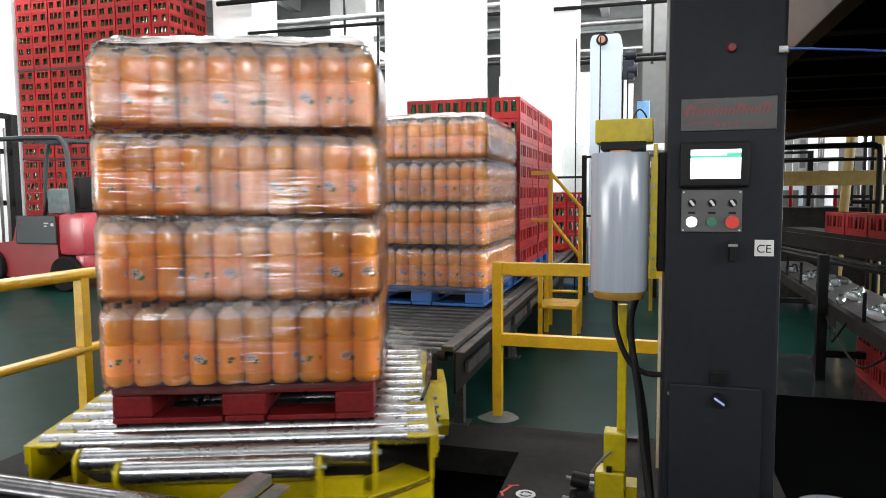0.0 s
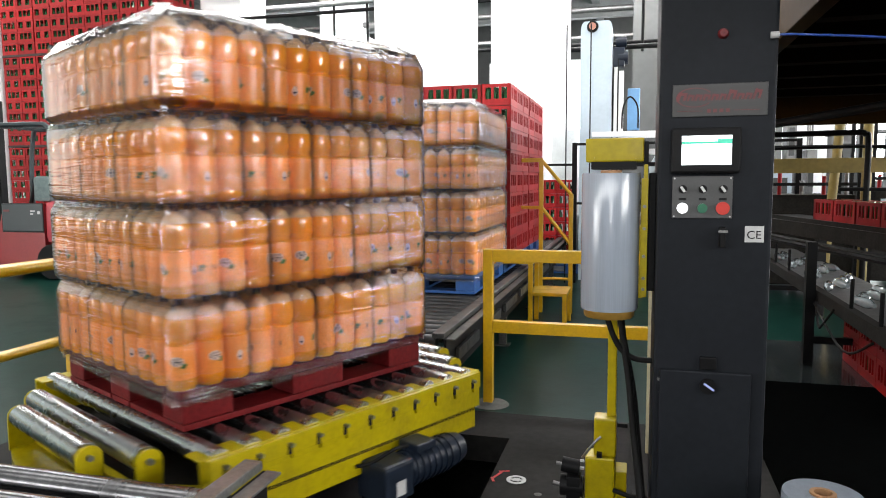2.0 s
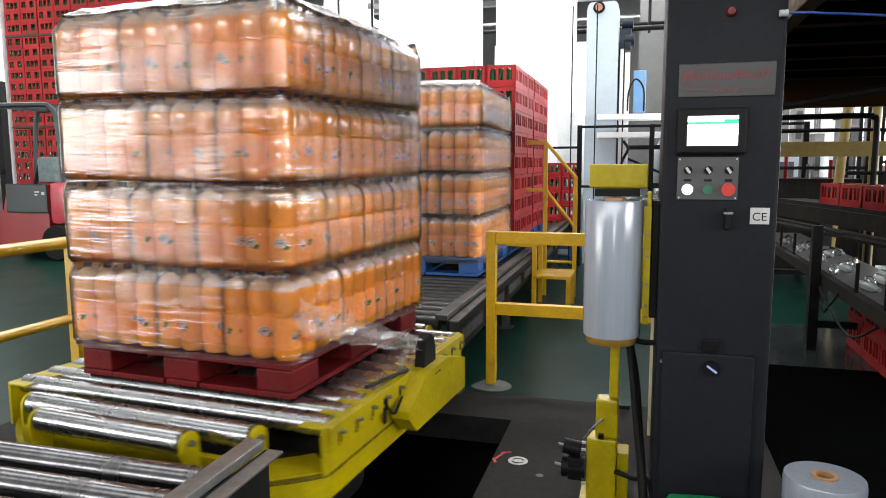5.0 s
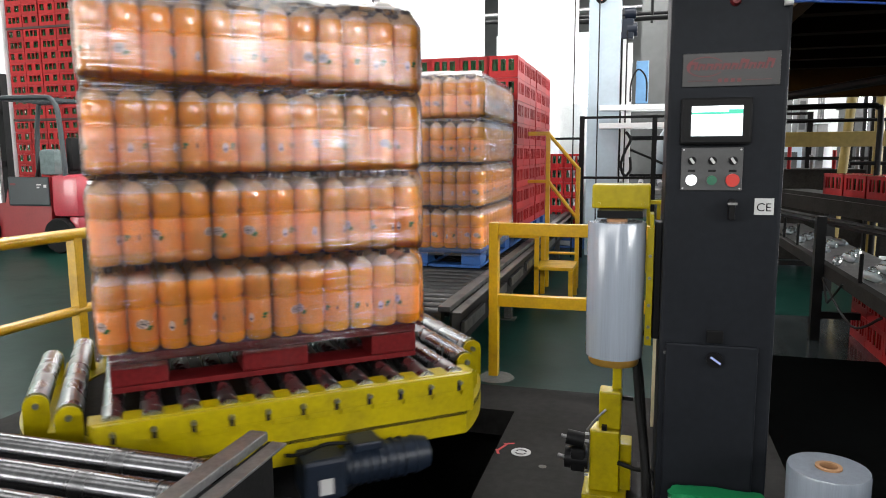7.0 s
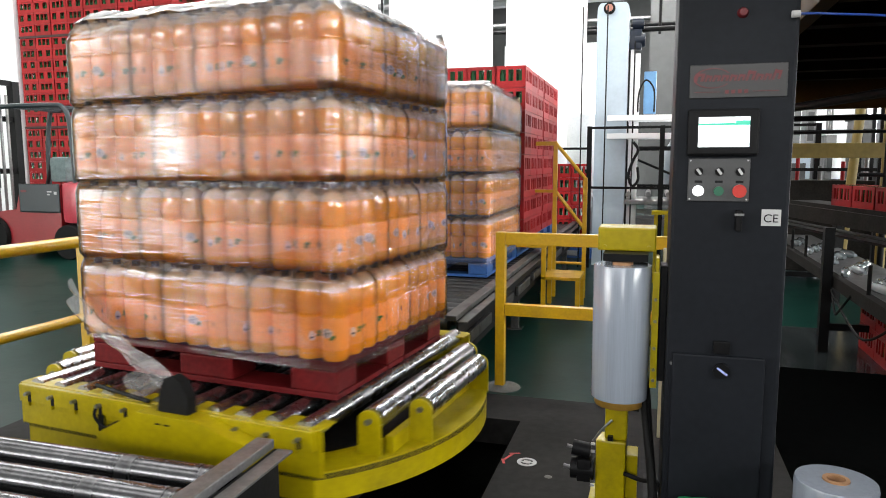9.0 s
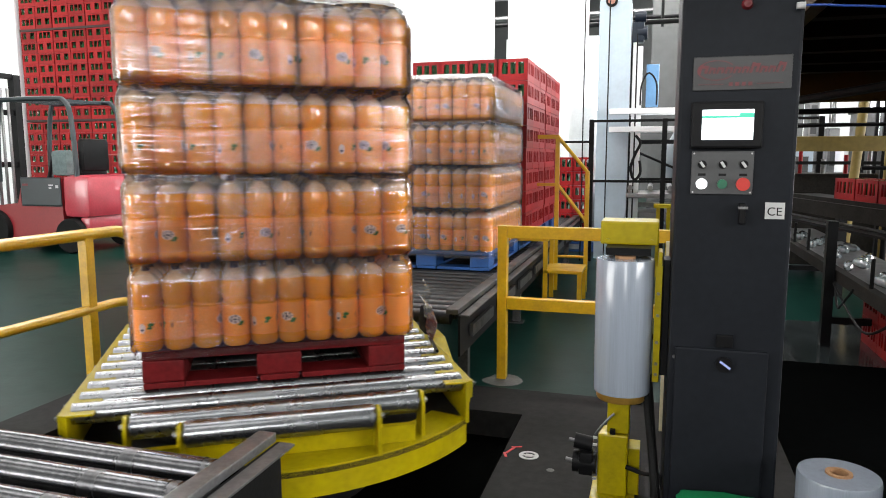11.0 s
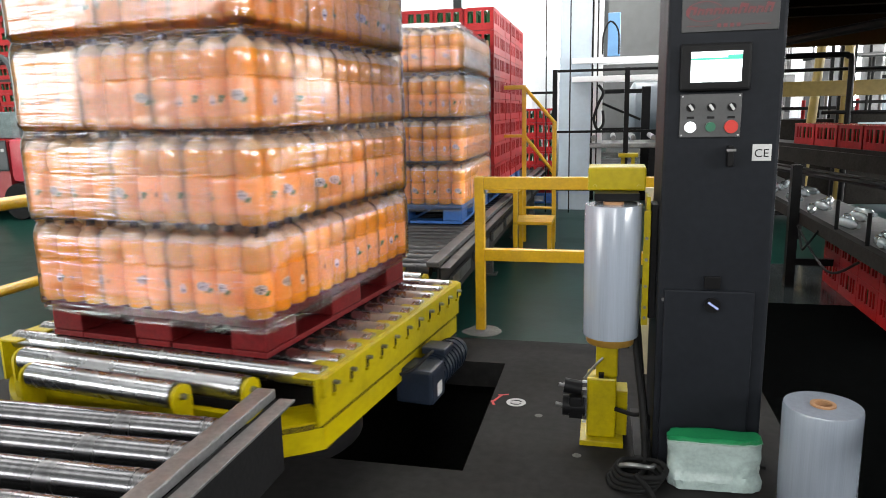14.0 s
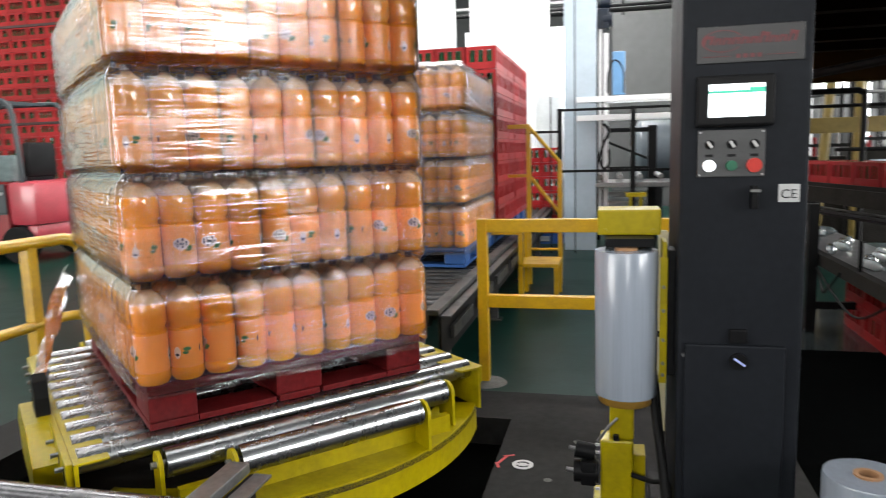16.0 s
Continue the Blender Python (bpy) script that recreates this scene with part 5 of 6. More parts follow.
def crate_bottles_mesh(w, d, nx, ny, h):
    bm = B()
    for i in range(nx):
        for j in range(ny):
            x, y = (i + 0.5 - nx / 2) * (w - 0.03) / nx, (j + 0.5 - ny / 2) * (d - 0.03) / ny
            lathe(bm, [(0.029, 0.014), (0.030, 0.11), (0.014, 0.155), (0.012, h - 0.02), (0.014, h - 0.018), (0.013, h - 0.006)], 8, (x, y, 0))
    return finish(bm, "bottles", GREEN_GLASS, True)


CW, CD, CA, CH = 0.272, 0.372, 0.2, 0.2265
CRATE_A, CRATE_AB = crate_mesh(CW, CD, CA, "crate", 0.034, 0.062, ([(-0.075, 0.055), (0.0, 0.05), (0.075, 0.055)], [(-0.125, 0.035), (-0.075, 0.035), (0.0, 0.05), (0.075, 0.035), (0.125, 0.035)])), crate_bottles_mesh(CW, CD, 4, 5, CA)
BW, BD = 0.41, 0.41
TRIPLE, TWIN = [(-0.105, 0.085), (0.0, 0.085), (0.105, 0.085)], [(-0.115, 0.11), (0.09, 0.11)]
CRATE_B, CRATE_BB = crate_mesh(BW, BD, CH, "crate", 0.03, 0.075, (TRIPLE, TWIN)), crate_bottles_mesh(BW, BD, 5, 5, CH)
CRATE_C = crate_mesh(BW, BD, CH, "crate", 0.03, 0.075, (TWIN, TRIPLE))


def crate(mesh, inside, x, y, z, turn, group):
    c = tagged(new("crate", mesh), "red plastic bottle crate with slotted sides, full of green bottles", "crate", group)
    c.location, c.rotation_euler = (x, y, z), (0, 0, turn)
    b = part("bottle_filling", inside, None, c, "green glass bottles")
    b["kind"] = "stuff"
    return c


rng = random.Random(8)
for q, y0 in enumerate((6.42, 7.60)):
    pl = thing("pallet", "blue plastic pallet under a stack of red crates", "pallet", at=(CX, y0 + 0.56, 0.490))
    pl.rotation_euler = (0, 0, radians(90))
    pallet_mesh_parts(pl, PALLET_BLUE)
    for k in range(8):
        for i in range(4):
            for j in range(3):
                if not (i == 3 or (q == 0 and j == 0)):
                    continue
                crate(CRATE_A, CRATE_AB, CX + (i - 1.5) * (CW + 0.002) + rng.uniform(-0.003, 0.003), y0 + (j + 0.5) * (CD + 0.002), 0.4925 + 0.1455 + CA * k, 0, "crates on the conveyor")

for tier, (z0, rows) in enumerate(((0.0, 9), (2.09, 8), (3.95, 7))):
    bm = B()
    box(bm, -12.49, -8.72, 12.0, 13.25, z0 + 0.001, z0 + 0.045)
    solid("layer_board", bm, mat("dark_layer_board", (0.03, 0.014, 0.012), 0.7), "dark board between tiers of stacked crates", "board", "boards in the crate stack")
    for k in range(rows):
        z = z0 + 0.0455 + CH * k
        for i in range(9):
            crate(CRATE_C if (i + k) % 2 else CRATE_B, CRATE_BB, -12.27 + 0.4165 * i + 0.008 * (i // 2) + rng.uniform(-0.004, 0.004), 12.21, z, 0, "stacked crates by the far pillar")
        for j in range(1, 3):
            crate(CRATE_C if (j + k) % 2 else CRATE_B, CRATE_BB, -12.27 + 0.4165 * 8 + 0.032, 12.21 + 0.4165 * j, z, 0, "stacked crates by the far pillar")


# ---- forklift ----
def forklift():
    t = thing("forklift", "red counterbalance forklift with a dark grey side panel", "forklift", at=(-7.92, 8.5, 0))
    # its nose points to -x; the origin lies under the driver's step
    bm = B()
    prof = [(-1.25, 0.18), (-1.25, 0.62), (-0.55, 0.70), (-0.45, 1.04), (0.25, 1.06), (0.25, 0.30), (0.12, 0.18)]
    for y in (0.0,):
        va = [bm.verts.new((x, -0.52, z)) for x, z in prof]
        vb = [bm.verts.new((x, 0.52, z)) for x, z in prof]
        bm.faces.new(va)
        bm.faces.new(vb)
        for k in range(len(prof)):
            j = (k + 1) % len(prof)
            bm.faces.new((va[k], va[j], vb[j], vb[k]))
    part("chassis", bm, FORK_RED, t)
    bm = B()
    box(bm, -0.46, 0.255, -0.545, -0.522, 0.66, 1.07, 0.02)
    pan = part("side_panel", bm, FORK_GREY, t, "dark grey battery side panel")
    for x, w, h in ((0.05, 0.1, 0.02), (0.05, 0.06, 0.02), (0.17, 0.06, 0.04)):
        bm = B()
        z = 0.92 if h > 0.03 else (0.95 if w > 0.08 else 0.91)
        box(bm, x, x + w * 0.8, -0.549, -0.546, z, z + h)
        part("marking_bar", bm, WHITE_PRINT, pan)
    bm = B()
    box(bm, -0.42, -0.32, -0.549, -0.546, 0.95, 0.98)
    part("marking_bar", bm, LOGO_RED, pan)
    bm = B()
    box(bm, 0.26, 0.72, -0.53, 0.53, 0.50, 1.10, 0.09)
    box(bm, 0.50, 0.68, -0.5, 0.5, 0.28, 0.52, 0.06)
    part("counterweight", bm, FORK_PINK, t, "faded red cast counterweight", True)
    for x, r in ((-0.98, 0.30), (0.40, 0.25)):
        for y in (-0.50, 0.50):
            bm = lathe(B(), [(r * 0.55, -0.09), (r * 0.95, -0.09), (r, -0.06), (r, 0.06), (r * 0.95, 0.09), (r * 0.55, 0.09)], 28)
            bm.transform(Matrix.Translation((x, y, r)) @ Matrix.Rotation(radians(90), 4, "X"))
            wh = part("wheel", bm, RUBBER, t, "black solid tyre", True)
            bm = lathe(B(), [(0.001, -0.07), (r * 0.3, -0.08), (r * 0.54, -0.06), (r * 0.54, 0.06), (r * 0.3, 0.08), (0.001, 0.07)], 20, close=False)
            bm.transform(Matrix.Translation((x, y, r)) @ Matrix.Rotation(radians(90), 4, "X"))
            part("rim", bm, FORK_RED, wh, smooth=True)
    for y in (-0.46, 0.46):
        tube("overhead_guard_bar", [(-0.92, y, 1.0), (-0.90, y, 1.6), (-0.82, y, 2.12), (-0.70, y, 2.17), (0.16, y, 2.17), (0.34, y, 2.13), (0.43, y, 1.95), (0.47, y, 1.4), (0.48, y, 1.06)], 0.035, FORK_GREY, t, 6)
    for x in (-0.6, -0.35, -0.1, 0.15):
        bm = B()
        box(bm, x - 0.015, x + 0.015, -0.44, 0.44, 2.14, 2.18)
        part("roof_bar", bm, FORK_GREY, t)
    bm = B()
    box(bm, 0.02, 0.36, -0.26, 0.26, 1.08, 1.2, 0.04)
    box(bm, 0.30, 0.42, -0.25, 0.25, 1.15, 1.62, 0.05)
    part("seat", bm, BLACK, t, "black driver's seat", True)
    bm = B()
    box(bm, 0.02, 0.30, -0.45, -0.27, 1.09, 1.45, 0.05)
    part("storage_box", bm, mat("grey_green_cloth", (0.12, 0.16, 0.16), 0.8, vary=0.3, scale=14), t, "grey-green cover on the seat side", True)
    tube("steering_column", [(-0.5, 0, 1.0), (-0.42, 0, 1.25), (-0.36, 0, 1.42)], 0.03, BLACK, t, 3)
    bm = B()
    for y in (-0.32, 0.32):
        box(bm, -1.43, -1.31, y - 0.06, y + 0.06, 0.12, 2.62)
    for z in (0.3, 1.2, 2.0, 2.55):
        box(bm, -1.40, -1.34, -0.27, 0.27, z, z + 0.08)
    part("mast", bm, DARK_STEEL, t, "dark steel lifting mast")
    bm = B()
    for y in (-0.12, 0.0, 0.12):
        cyl(bm, (-1.30, y, 0.3), (-1.30, y, 2.4), 0.022, seg=8)
    part("mast_chain", bm, STAINLESS, t)
    for y in (-0.2, 0.2):
        bm = B()
        box(bm, -1.49, -1.44, y - 0.05, y + 0.05, 0.1, 0.6)
        box(bm, -2.5, -1.44, y - 0.05, y + 0.05, 0.08, 0.12)
        part("fork", bm, DARK_STEEL, t)


forklift()


# ---- palletising lifter and its fence ----
def lifter():
    t = thing("lifter", "tall pale blue lifting mast of a palletiser", "lifter")
    y = 9.5
    bm = B()
    outline = [(-0.40, 0.0), (0.0, 0.0), (0.0, 3.28)] + [(-0.06 + 0.06 * math.cos(a), 3.28 + 0.11 * math.sin(a)) for a in (math.pi / 2 * k / 6 for k in range(1, 7))] + [(-0.34 - 0.06 * math.sin(a), 3.28 + 0.11 * math.cos(a)) for a in (math.pi / 2 * k / 6 for k in range(0, 7))]
    va = [bm.verts.new((px, y, z)) for px, z in outline]
    vb = [bm.verts.new((px, y + 0.35, z)) for px, z in outline]
    bm.faces.new(va)
    bm.faces.new(vb)
    for k in range(len(outline)):
        j = (k + 1) % len(outline)
        bm.faces.new((va[k], va[j], vb[j], vb[k]))
    part("mast", bm, PALE_BLUE, t)
    bm = lathe(B(), [(0.001, 0.03), (0.05, 0.03), (0.07, 0.025), (0.075, 0.0)], 24, close=False)
    bm.transform(Matrix.Translation((-0.25, y - 0.001, 3.32)) @ Matrix.Rotation(radians(90), 4, "X"))
    pu = part("pulley", bm, DARK_STEEL, t, "dark round pulley", True)
    bm = cyl(B(), (-0.25, y - 0.03, 3.32), (-0.25, y - 0.045, 3.32), 0.045, seg=20)
    part("hub", bm, mat("copper_hub", (0.35, 0.16, 0.12), 0.4, 0.3), pu)
    bm = B()
    cyl(bm, (0.04, y + 0.1, 3.12), (0.18, y + 0.1, 3.12), 0.07, seg=18)
    cyl(bm, (0.08, y + 0.1, 2.92), (0.20, y + 0.1, 2.92), 0.09, seg=18)
    box(bm, 0.01, 0.16, y + 0.02, y + 0.2, 2.8, 3.05, 0.02)
    part("hoist_motor", bm, MOTOR_BLUE, t, "dark hoist motor", True)
    bm = B()
    box(bm, 0.03, 0.07, y + 0.05, y + 0.2, 0.4, 2.85)
    box(bm, 0.09, 0.15, y + 0.05, y + 0.2, 0.4, 2.75)
    part("lift_rail", bm, WHITE_WALL, t, "white vertical lift rail")
    bm = B()
    cyl(bm, (0.012, y + 0.1, 0.5), (0.012, y + 0.1, 2.9), 0.008, seg=8)
    cyl(bm, (0.08, y + 0.02, 0.5), (0.08, y + 0.02, 2.9), 0.008, seg=8)
    part("chain", bm, DARK_STEEL, t)
    for z, x1 in ((1.93, 1.6), (1.70, 1.5)):
        bm = B()
        box(bm, -0.24, x1, y - 0.08, y - 0.03, z - 0.035, z + 0.035, 0.004)
        box(bm, -0.1, x1, y + 0.36, y + 0.42, z - 0.03, z + 0.03, 0.004)
        part("gripper_arm", bm, WHITE_WALL, t, "white horizontal gripper arm")
    tube("cable_chain", [(0.10, y - 0.1, 1.62), (0.16, y - 0.12, 1.52), (0.10, y - 0.12, 1.38), (0.05, y - 0.12, 1.2), (0.10, y - 0.12, 1.06), (0.17, y - 0.12, 1.14), (0.16, y - 0.12, 1.3)], 0.018, DARK_STEEL, t, 6)
    tube("hose_loop", [(0.14, y - 0.05, 2.0), (0.15, y - 0.06, 2.25), (0.23, y - 0.06, 2.4), (0.33, y - 0.06, 2.28), (0.34, y - 0.05, 2.0)], 0.011, DARK_STEEL, t, 6)
    bm = B()
    box(bm, 0.2, 0.36, y + 0.3, y + 0.4, 2.0, 2.55, 0.01)
    part("valve_box", bm, mat("blue_box_paint", (0.12, 0.28, 0.5), 0.4), t, "blue valve box")
    bm = B()
    box(bm, 0.12, 0.62, y + 0.2, y + 0.9, 0.5, 0.62, 0.01)
    for x in (0.2, 0.5):
        box(bm, x, x + 0.05, y + 0.25, y + 0.3, 0.0, 0.5)
    box(bm, 0.0, 1.6, y - 0.1, y + 0.9, 0.82, 0.88, 0.01)
    for k in range(6):
        cyl(bm, (0.05 + 0.25 * k, y - 0.1, 0.95), (0.05 + 0.25 * k, y + 0.9, 0.95), 0.035, seg=10)
    part("discharge_frame", bm, DULL_STEEL, t, "grey steel discharge frame")


lifter()


def fence():
    t = thing("safety_fence", "black steel safety fence", "fence")
    y = 9.25
    for x in (-0.44, 0.45, 1.35, 2.2):
        bm = B()
        box(bm, x - 0.03, x + 0.03, y - 0.03, y + 0.03, 0, 1.82)
        part("post", bm, BLACK, t)
    for z in (1.80, 1.04, 0.3):
        bm = B()
        box(bm, -0.46, 2.2, y - 0.014, y + 0.014, z - 0.016, z + 0.016)
        part("rail", bm, BLACK, t)
    for z in (1.55,):
        bm = B()
        box(bm, -1.4, -0.46, y + 0.5, y + 0.53, z - 0.016, z + 0.016)
        box(bm, -1.2, -0.95, y + 0.5, y + 0.53, 1.2, 1.5)
        part("side_rail", bm, BLACK, t)
    for x in (1.9, 2.2):
        bm = B()
        cyl(bm, (x - 2.45, y - 0.04, 0.0), (x - 2.45, y - 0.04, 3.3), 0.008, seg=8)
        part("wire_post", bm, DARK_STEEL, t)


fence()


def transfer_frame():
    t = thing("transfer_frame", "black steel transfer frame with a diagonal stay behind the fence", "frame")
    y = 10.6
    for x, w in ((0.005, 0.07), (0.75, 0.12)):
        bm = B()
        box(bm, x - w / 2, x + w / 2, y - 0.05, y + 0.05, 0.0, 1.62, 0.004)
        part("post", bm, BLACK, t)
    for z in (1.56, 1.02):
        bm = B()
        box(bm, 0.041, 0.689, y - 0.03, y + 0.03, z - 0.03, z + 0.03)
        part("rail", bm, BLACK, t)
    bm = cyl(B(), (0.05, y - 0.02, 1.44), (0.68, y - 0.02, 1.16), 0.018, seg=8)
    part("stay", bm, BLACK, t)
    bm = B()
    box(bm, 0.0, 0.8, y + 0.06, y + 0.10, 0.45, 0.52)
    box(bm, 0.0, 0.8, y + 0.06, y + 0.10, 0.62, 0.69)
    part("low_rail", bm, STAINLESS, t)
    st = thing("roller_stand", "small yellow steel roller stand behind the fence", "stand")
    for x in (0.40, 0.51):
        bm = B()
        box(bm, x - 0.02, x + 0.02, 8.2, 8.24, 0.0, 0.78)
        part("leg", bm, YELLOW, st)
    bm = B()
    box(bm, 0.35, 0.565, 8.16, 8.28, 0.782, 0.825, 0.004)
    part("top_bar", bm, YELLOW, st)
    bm = B()
    box(bm, 0.405, 0.445, 3.49, 3.51, 0.0, 0.95, 0.003)
    solid("cable_channel", bm, mat("cream_plastic", (0.42, 0.38, 0.25), 0.5, vary=0.1), "cream plastic cable channel standing behind the machine column", "cable channel")


transfer_frame()


def tank(x, y, z, r, l, label):
    t = thing("storage_tank", label, "tank", at=(x, y, z))
    bm = lathe(B(), [(0.001, -l / 2 - r * 0.35), (r * 0.6, -l / 2 - r * 0.25), (r * 0.95, -l / 2 - 0.03), (r, -l / 2), (r, l / 2), (r * 0.95, l / 2 + 0.03), (r * 0.6, l / 2 + r * 0.25), (0.001, l / 2 + r * 0.35)], 40, close=False)
    bm.transform(Matrix.Rotation(radians(90), 4, "Y"))
    part("shell", bm, TANK, t, smooth=True)
    for s in (-0.3, 0.3):
        bm = B()
        box(bm, s * l - 0.05, s * l + 0.05, -r * 0.8, r * 0.8, -z, -r * 0.6)
        part("saddle", bm, DARK_STEEL, t)


tank(1.35, 12.2, 1.25, 0.5, 1.4, "grey horizontal storage tank on saddles")
tank(-0.85, 14.9, 1.7, 0.42, 0.9, "pale grey round tank beside the pillar")
bm = lathe(B(), [(0.001, 0.0), (0.2, 0.0), (0.2, 1.98), (0.17, 2.05), (0.001, 2.06)], 28, (-0.66, 10.4, 0))
solid("cylinder_tank", bm, mat("pale_grey_tank", (0.45, 0.47, 0.48), 0.4), "upright pale grey cylinder tank behind the fence", "tank", smooth=True)

# red crates and a white machine seen far down the aisle
pl = thing("pallet", "blue plastic pallet under red crates down the aisle", "pallet", at=(-1.05, 10.6, 0.0005))
pallet_mesh_parts(pl, PALLET_BLUE)
for k in range(6):
    for i in range(4):
        crate(CRATE_A, CRATE_AB, -1.45 + 0.275 * i, 10.35, 0.1465 + CA * k, 0, "crates down the aisle")


# ---- bottle line under the mezzanine ----
def bottle_line():
    t = thing("bottle_conveyor", "stainless bottle conveyor under the mezzanine, bay shade painted into its sides", "conveyor")
    # the upper line runs at a slant, the lower rail straight
    line = Matrix.Translation((1.60, 7.45, 0)) @ Matrix.Rotation(math.atan2(0.62, 2.85), 4, "Z")
    # plates, rod and lower rail near black: the bay's shade is in their colour
    for x, z0, z1, m in ((0.0, 0.84, 0.965, SHADE_STEEL), (0.30, 0.84, 0.965, SHADE_STEEL)):
        bm = B()
        box(bm, x, x + 0.02, -5.2, 0.9, z0, z1, 0.003, rot=line)
        part("side_plate", bm, m, t)
    bm = B()
    box(bm, 0.022, 0.298, -5.2, 0.9, 0.74, 0.76, rot=line)
    part("belt", bm, DARK_STEEL, t)
    for x in (-0.02,):
        bm = B()
        cyl(bm, line @ Vector((x, -5.2, 0.80)), line @ Vector((x, 0.9, 0.80)), 0.010, seg=8)
        part("guide_rod", bm, SHADE_STEEL, t)
    bm = B()
    box(bm, 1.60, 1.66, 1.6, 9.5, 0.47, 0.555, 0.004)
    part("lower_rail", bm, SHADE_STEEL, t)
    bm = B()
    box(bm, 1.662, 2.1, 1.6, 9.5, 0.52, 0.54)
    part("drip_tray", bm, STAINLESS, t, "wet stainless drip tray")
    for y in (2.9, 5.52, 8.1):
        bm = B()
        box(bm, 1.53, 1.595, y - 0.035, y + 0.035, 0.0, 0.90)
        part("leg", bm, BLACK, t)
        bm = B()
        box(bm, 1.596, 2.4, y - 0.02, y + 0.02, 0.16, 0.21)
        part("brace", bm, BLACK, t)
    for y in (4.2, 4.75, 6.6, 7.2):
        bm = B()
        cyl(bm, (1.63, y, 0.556), (1.63, y, 0.74), 0.012, seg=8)
        part("guide_pin", bm, BLACK, t)
    tube("cable", [(1.595, 5.0, 0.5), (1.58, 5.2, 0.36), (1.58, 5.3, 0.33), (1.59, 5.45, 0.46)], 0.008, RUBBER, t)
    tube("cable", [(1.595, 4.2, 0.46), (1.58, 4.7, 0.3), (1.59, 5.5, 0.46)], 0.008, RUBBER, t)
    return line


LINE = bottle_line()
clear = mat("clear_bottle_plastic", (0.2, 0.23, 0.24), 0.12, vary=0.1, scale=20, coat=0.6)
bm0 = lathe(B(), [(0.03, 0.0), (0.033, 0.01), (0.033, 0.12), (0.03, 0.16), (0.014, 0.2), (0.014, 0.22)], 12)
small = finish(bm0, "empty_bottle", clear, True)
rng = random.Random(4)
for k in range(26):
    o = tagged(new("empty_bottle", small), "clear empty plastic bottle lying in the drip tray", "bottle", "bottles on the dim conveyor")
    o.matrix_basis = Matrix.Translation((1.72 + 0.085 * (k % 4), 3.6 + 0.17 * k + rng.uniform(-0.03, 0.03), 0.574)) @ Matrix.Rotation(rng.uniform(-0.3, 0.3), 4, "Z") @ Matrix.Rotation(radians(90), 4, "X")
t = thing("crate_track", "dark roller track carrying red crates", "conveyor")
bm = B()
box(bm, 0.34, 0.68, -5.2, 0.9, 0.86, 0.954, rot=LINE)
part("bed", bm, DARK_STEEL, t)
for y in (-4.6, -2.4, 0.0):
    bm = B()
    box(bm, 0.46, 0.54, y - 0.04, y + 0.04, 0, 0.86, rot=LINE)
    part("leg", bm, BLACK, t)
for k in range(13):
    at = LINE @ Vector((0.51, -4.9 + 0.385 * k, 0.955))
    crate(CRATE_A, CRATE_AB, at.x, at.y, at.z, math.atan2(0.62, 2.85), "crates on the roller track")
for k in range(2):
    for j in range(4):
        for i in range(2):
            crate(CRATE_A, CRATE_AB, 1.99 + 0.28 * i, 4.42 + 0.378 * j, 0.001 + CA * k, 0, "crates under the conveyor")


def pipe_frame():
    t = thing("pipe_barrier", "black pipe barrier with rounded corners", "barrier")
    tube("top_pipe", [(0.9, 7.05, 1.74), (1.6, 7.05, 1.75), (2.2, 7.05, 1.755), (2.29, 7.05, 1.74), (2.32, 7.05, 1.66), (2.32, 7.05, 1.0), (2.32, 7.05, 0.0)], 0.026, BLACK, t, 6)
    tube("mid_pipe", [(0.9, 7.3, 1.62), (2.3, 7.3, 1.64), (4.4, 7.3, 1.62)], 0.016, BLACK, t, 4)
    tube("low_pipe", [(2.1, 7.05, 1.25), (2.32, 7.05, 1.25), (3.4, 7.05, 1.24)], 0.018, BLACK, t, 4)
    bm = B()
    box(bm, 0.95, 4.2, 7.4, 7.5, 1.40, 1.54, 0.006)
    part("ochre_rail", bm, OCHRE, t, "pale ochre steel beam")
    for x in (1.05, 4.1):
        bm = B()
        box(bm, x - 0.05, x + 0.05, 7.42, 7.48, 0, 1.40)
        part("post", bm, OCHRE, t)
    bm = B()
    box(bm, 0.95, 1.25, 7.3, 7.39, 1.44, 1.5)
    part("motor_stub", bm, BLACK, t)


pipe_frame()


def far_machines():
    rng = random.Random(21)
    for k, (x, y, w, h, m) in enumerate(((1.9, 10.6, 0.5, 1.5, PALE_BLUE), (2.9, 11.2, 0.6, 1.6, WHITE_WALL), (4.2, 11.8, 0.7, 1.45, PALE_BLUE), (5.2, 12.4, 0.5, 1.5, WHITE_WALL))):
        t = thing("machine_cabinet", "pale machine cabinet with guards behind the mezzanine", "cabinet", "cabinets at the far line")
        bm = B()
        box(bm, x, x + w, y, y + 0.5, 0, h, 0.01)
        part("housing", bm, m, t)
        bm = B()
        box(bm, x + 0.06, x + w - 0.06, y - 0.012, y - 0.001, 0.9, h - 0.15)
        part("door", bm, GREY_WALL, t)
        bm = cyl(B(), (x + w - 0.1, y - 0.013, h * 0.6), (x + w - 0.1, y - 0.04, h * 0.6), 0.02, seg=10)
        part("handle", bm, BLACK, t)
    for x, lean in ((2.35, 0.15), (2.75, 0.0), (3.4, 0.0)):
        bm = B()
        cyl(bm, (x, 8.6, 0.0), (x + lean, 8.6, 2.4), 0.05, seg=10)
        solid("ochre_pipe", bm, OCHRE, "pale ochre upright pipe", "pipe", "ochre pipes", smooth=True)


far_machines()


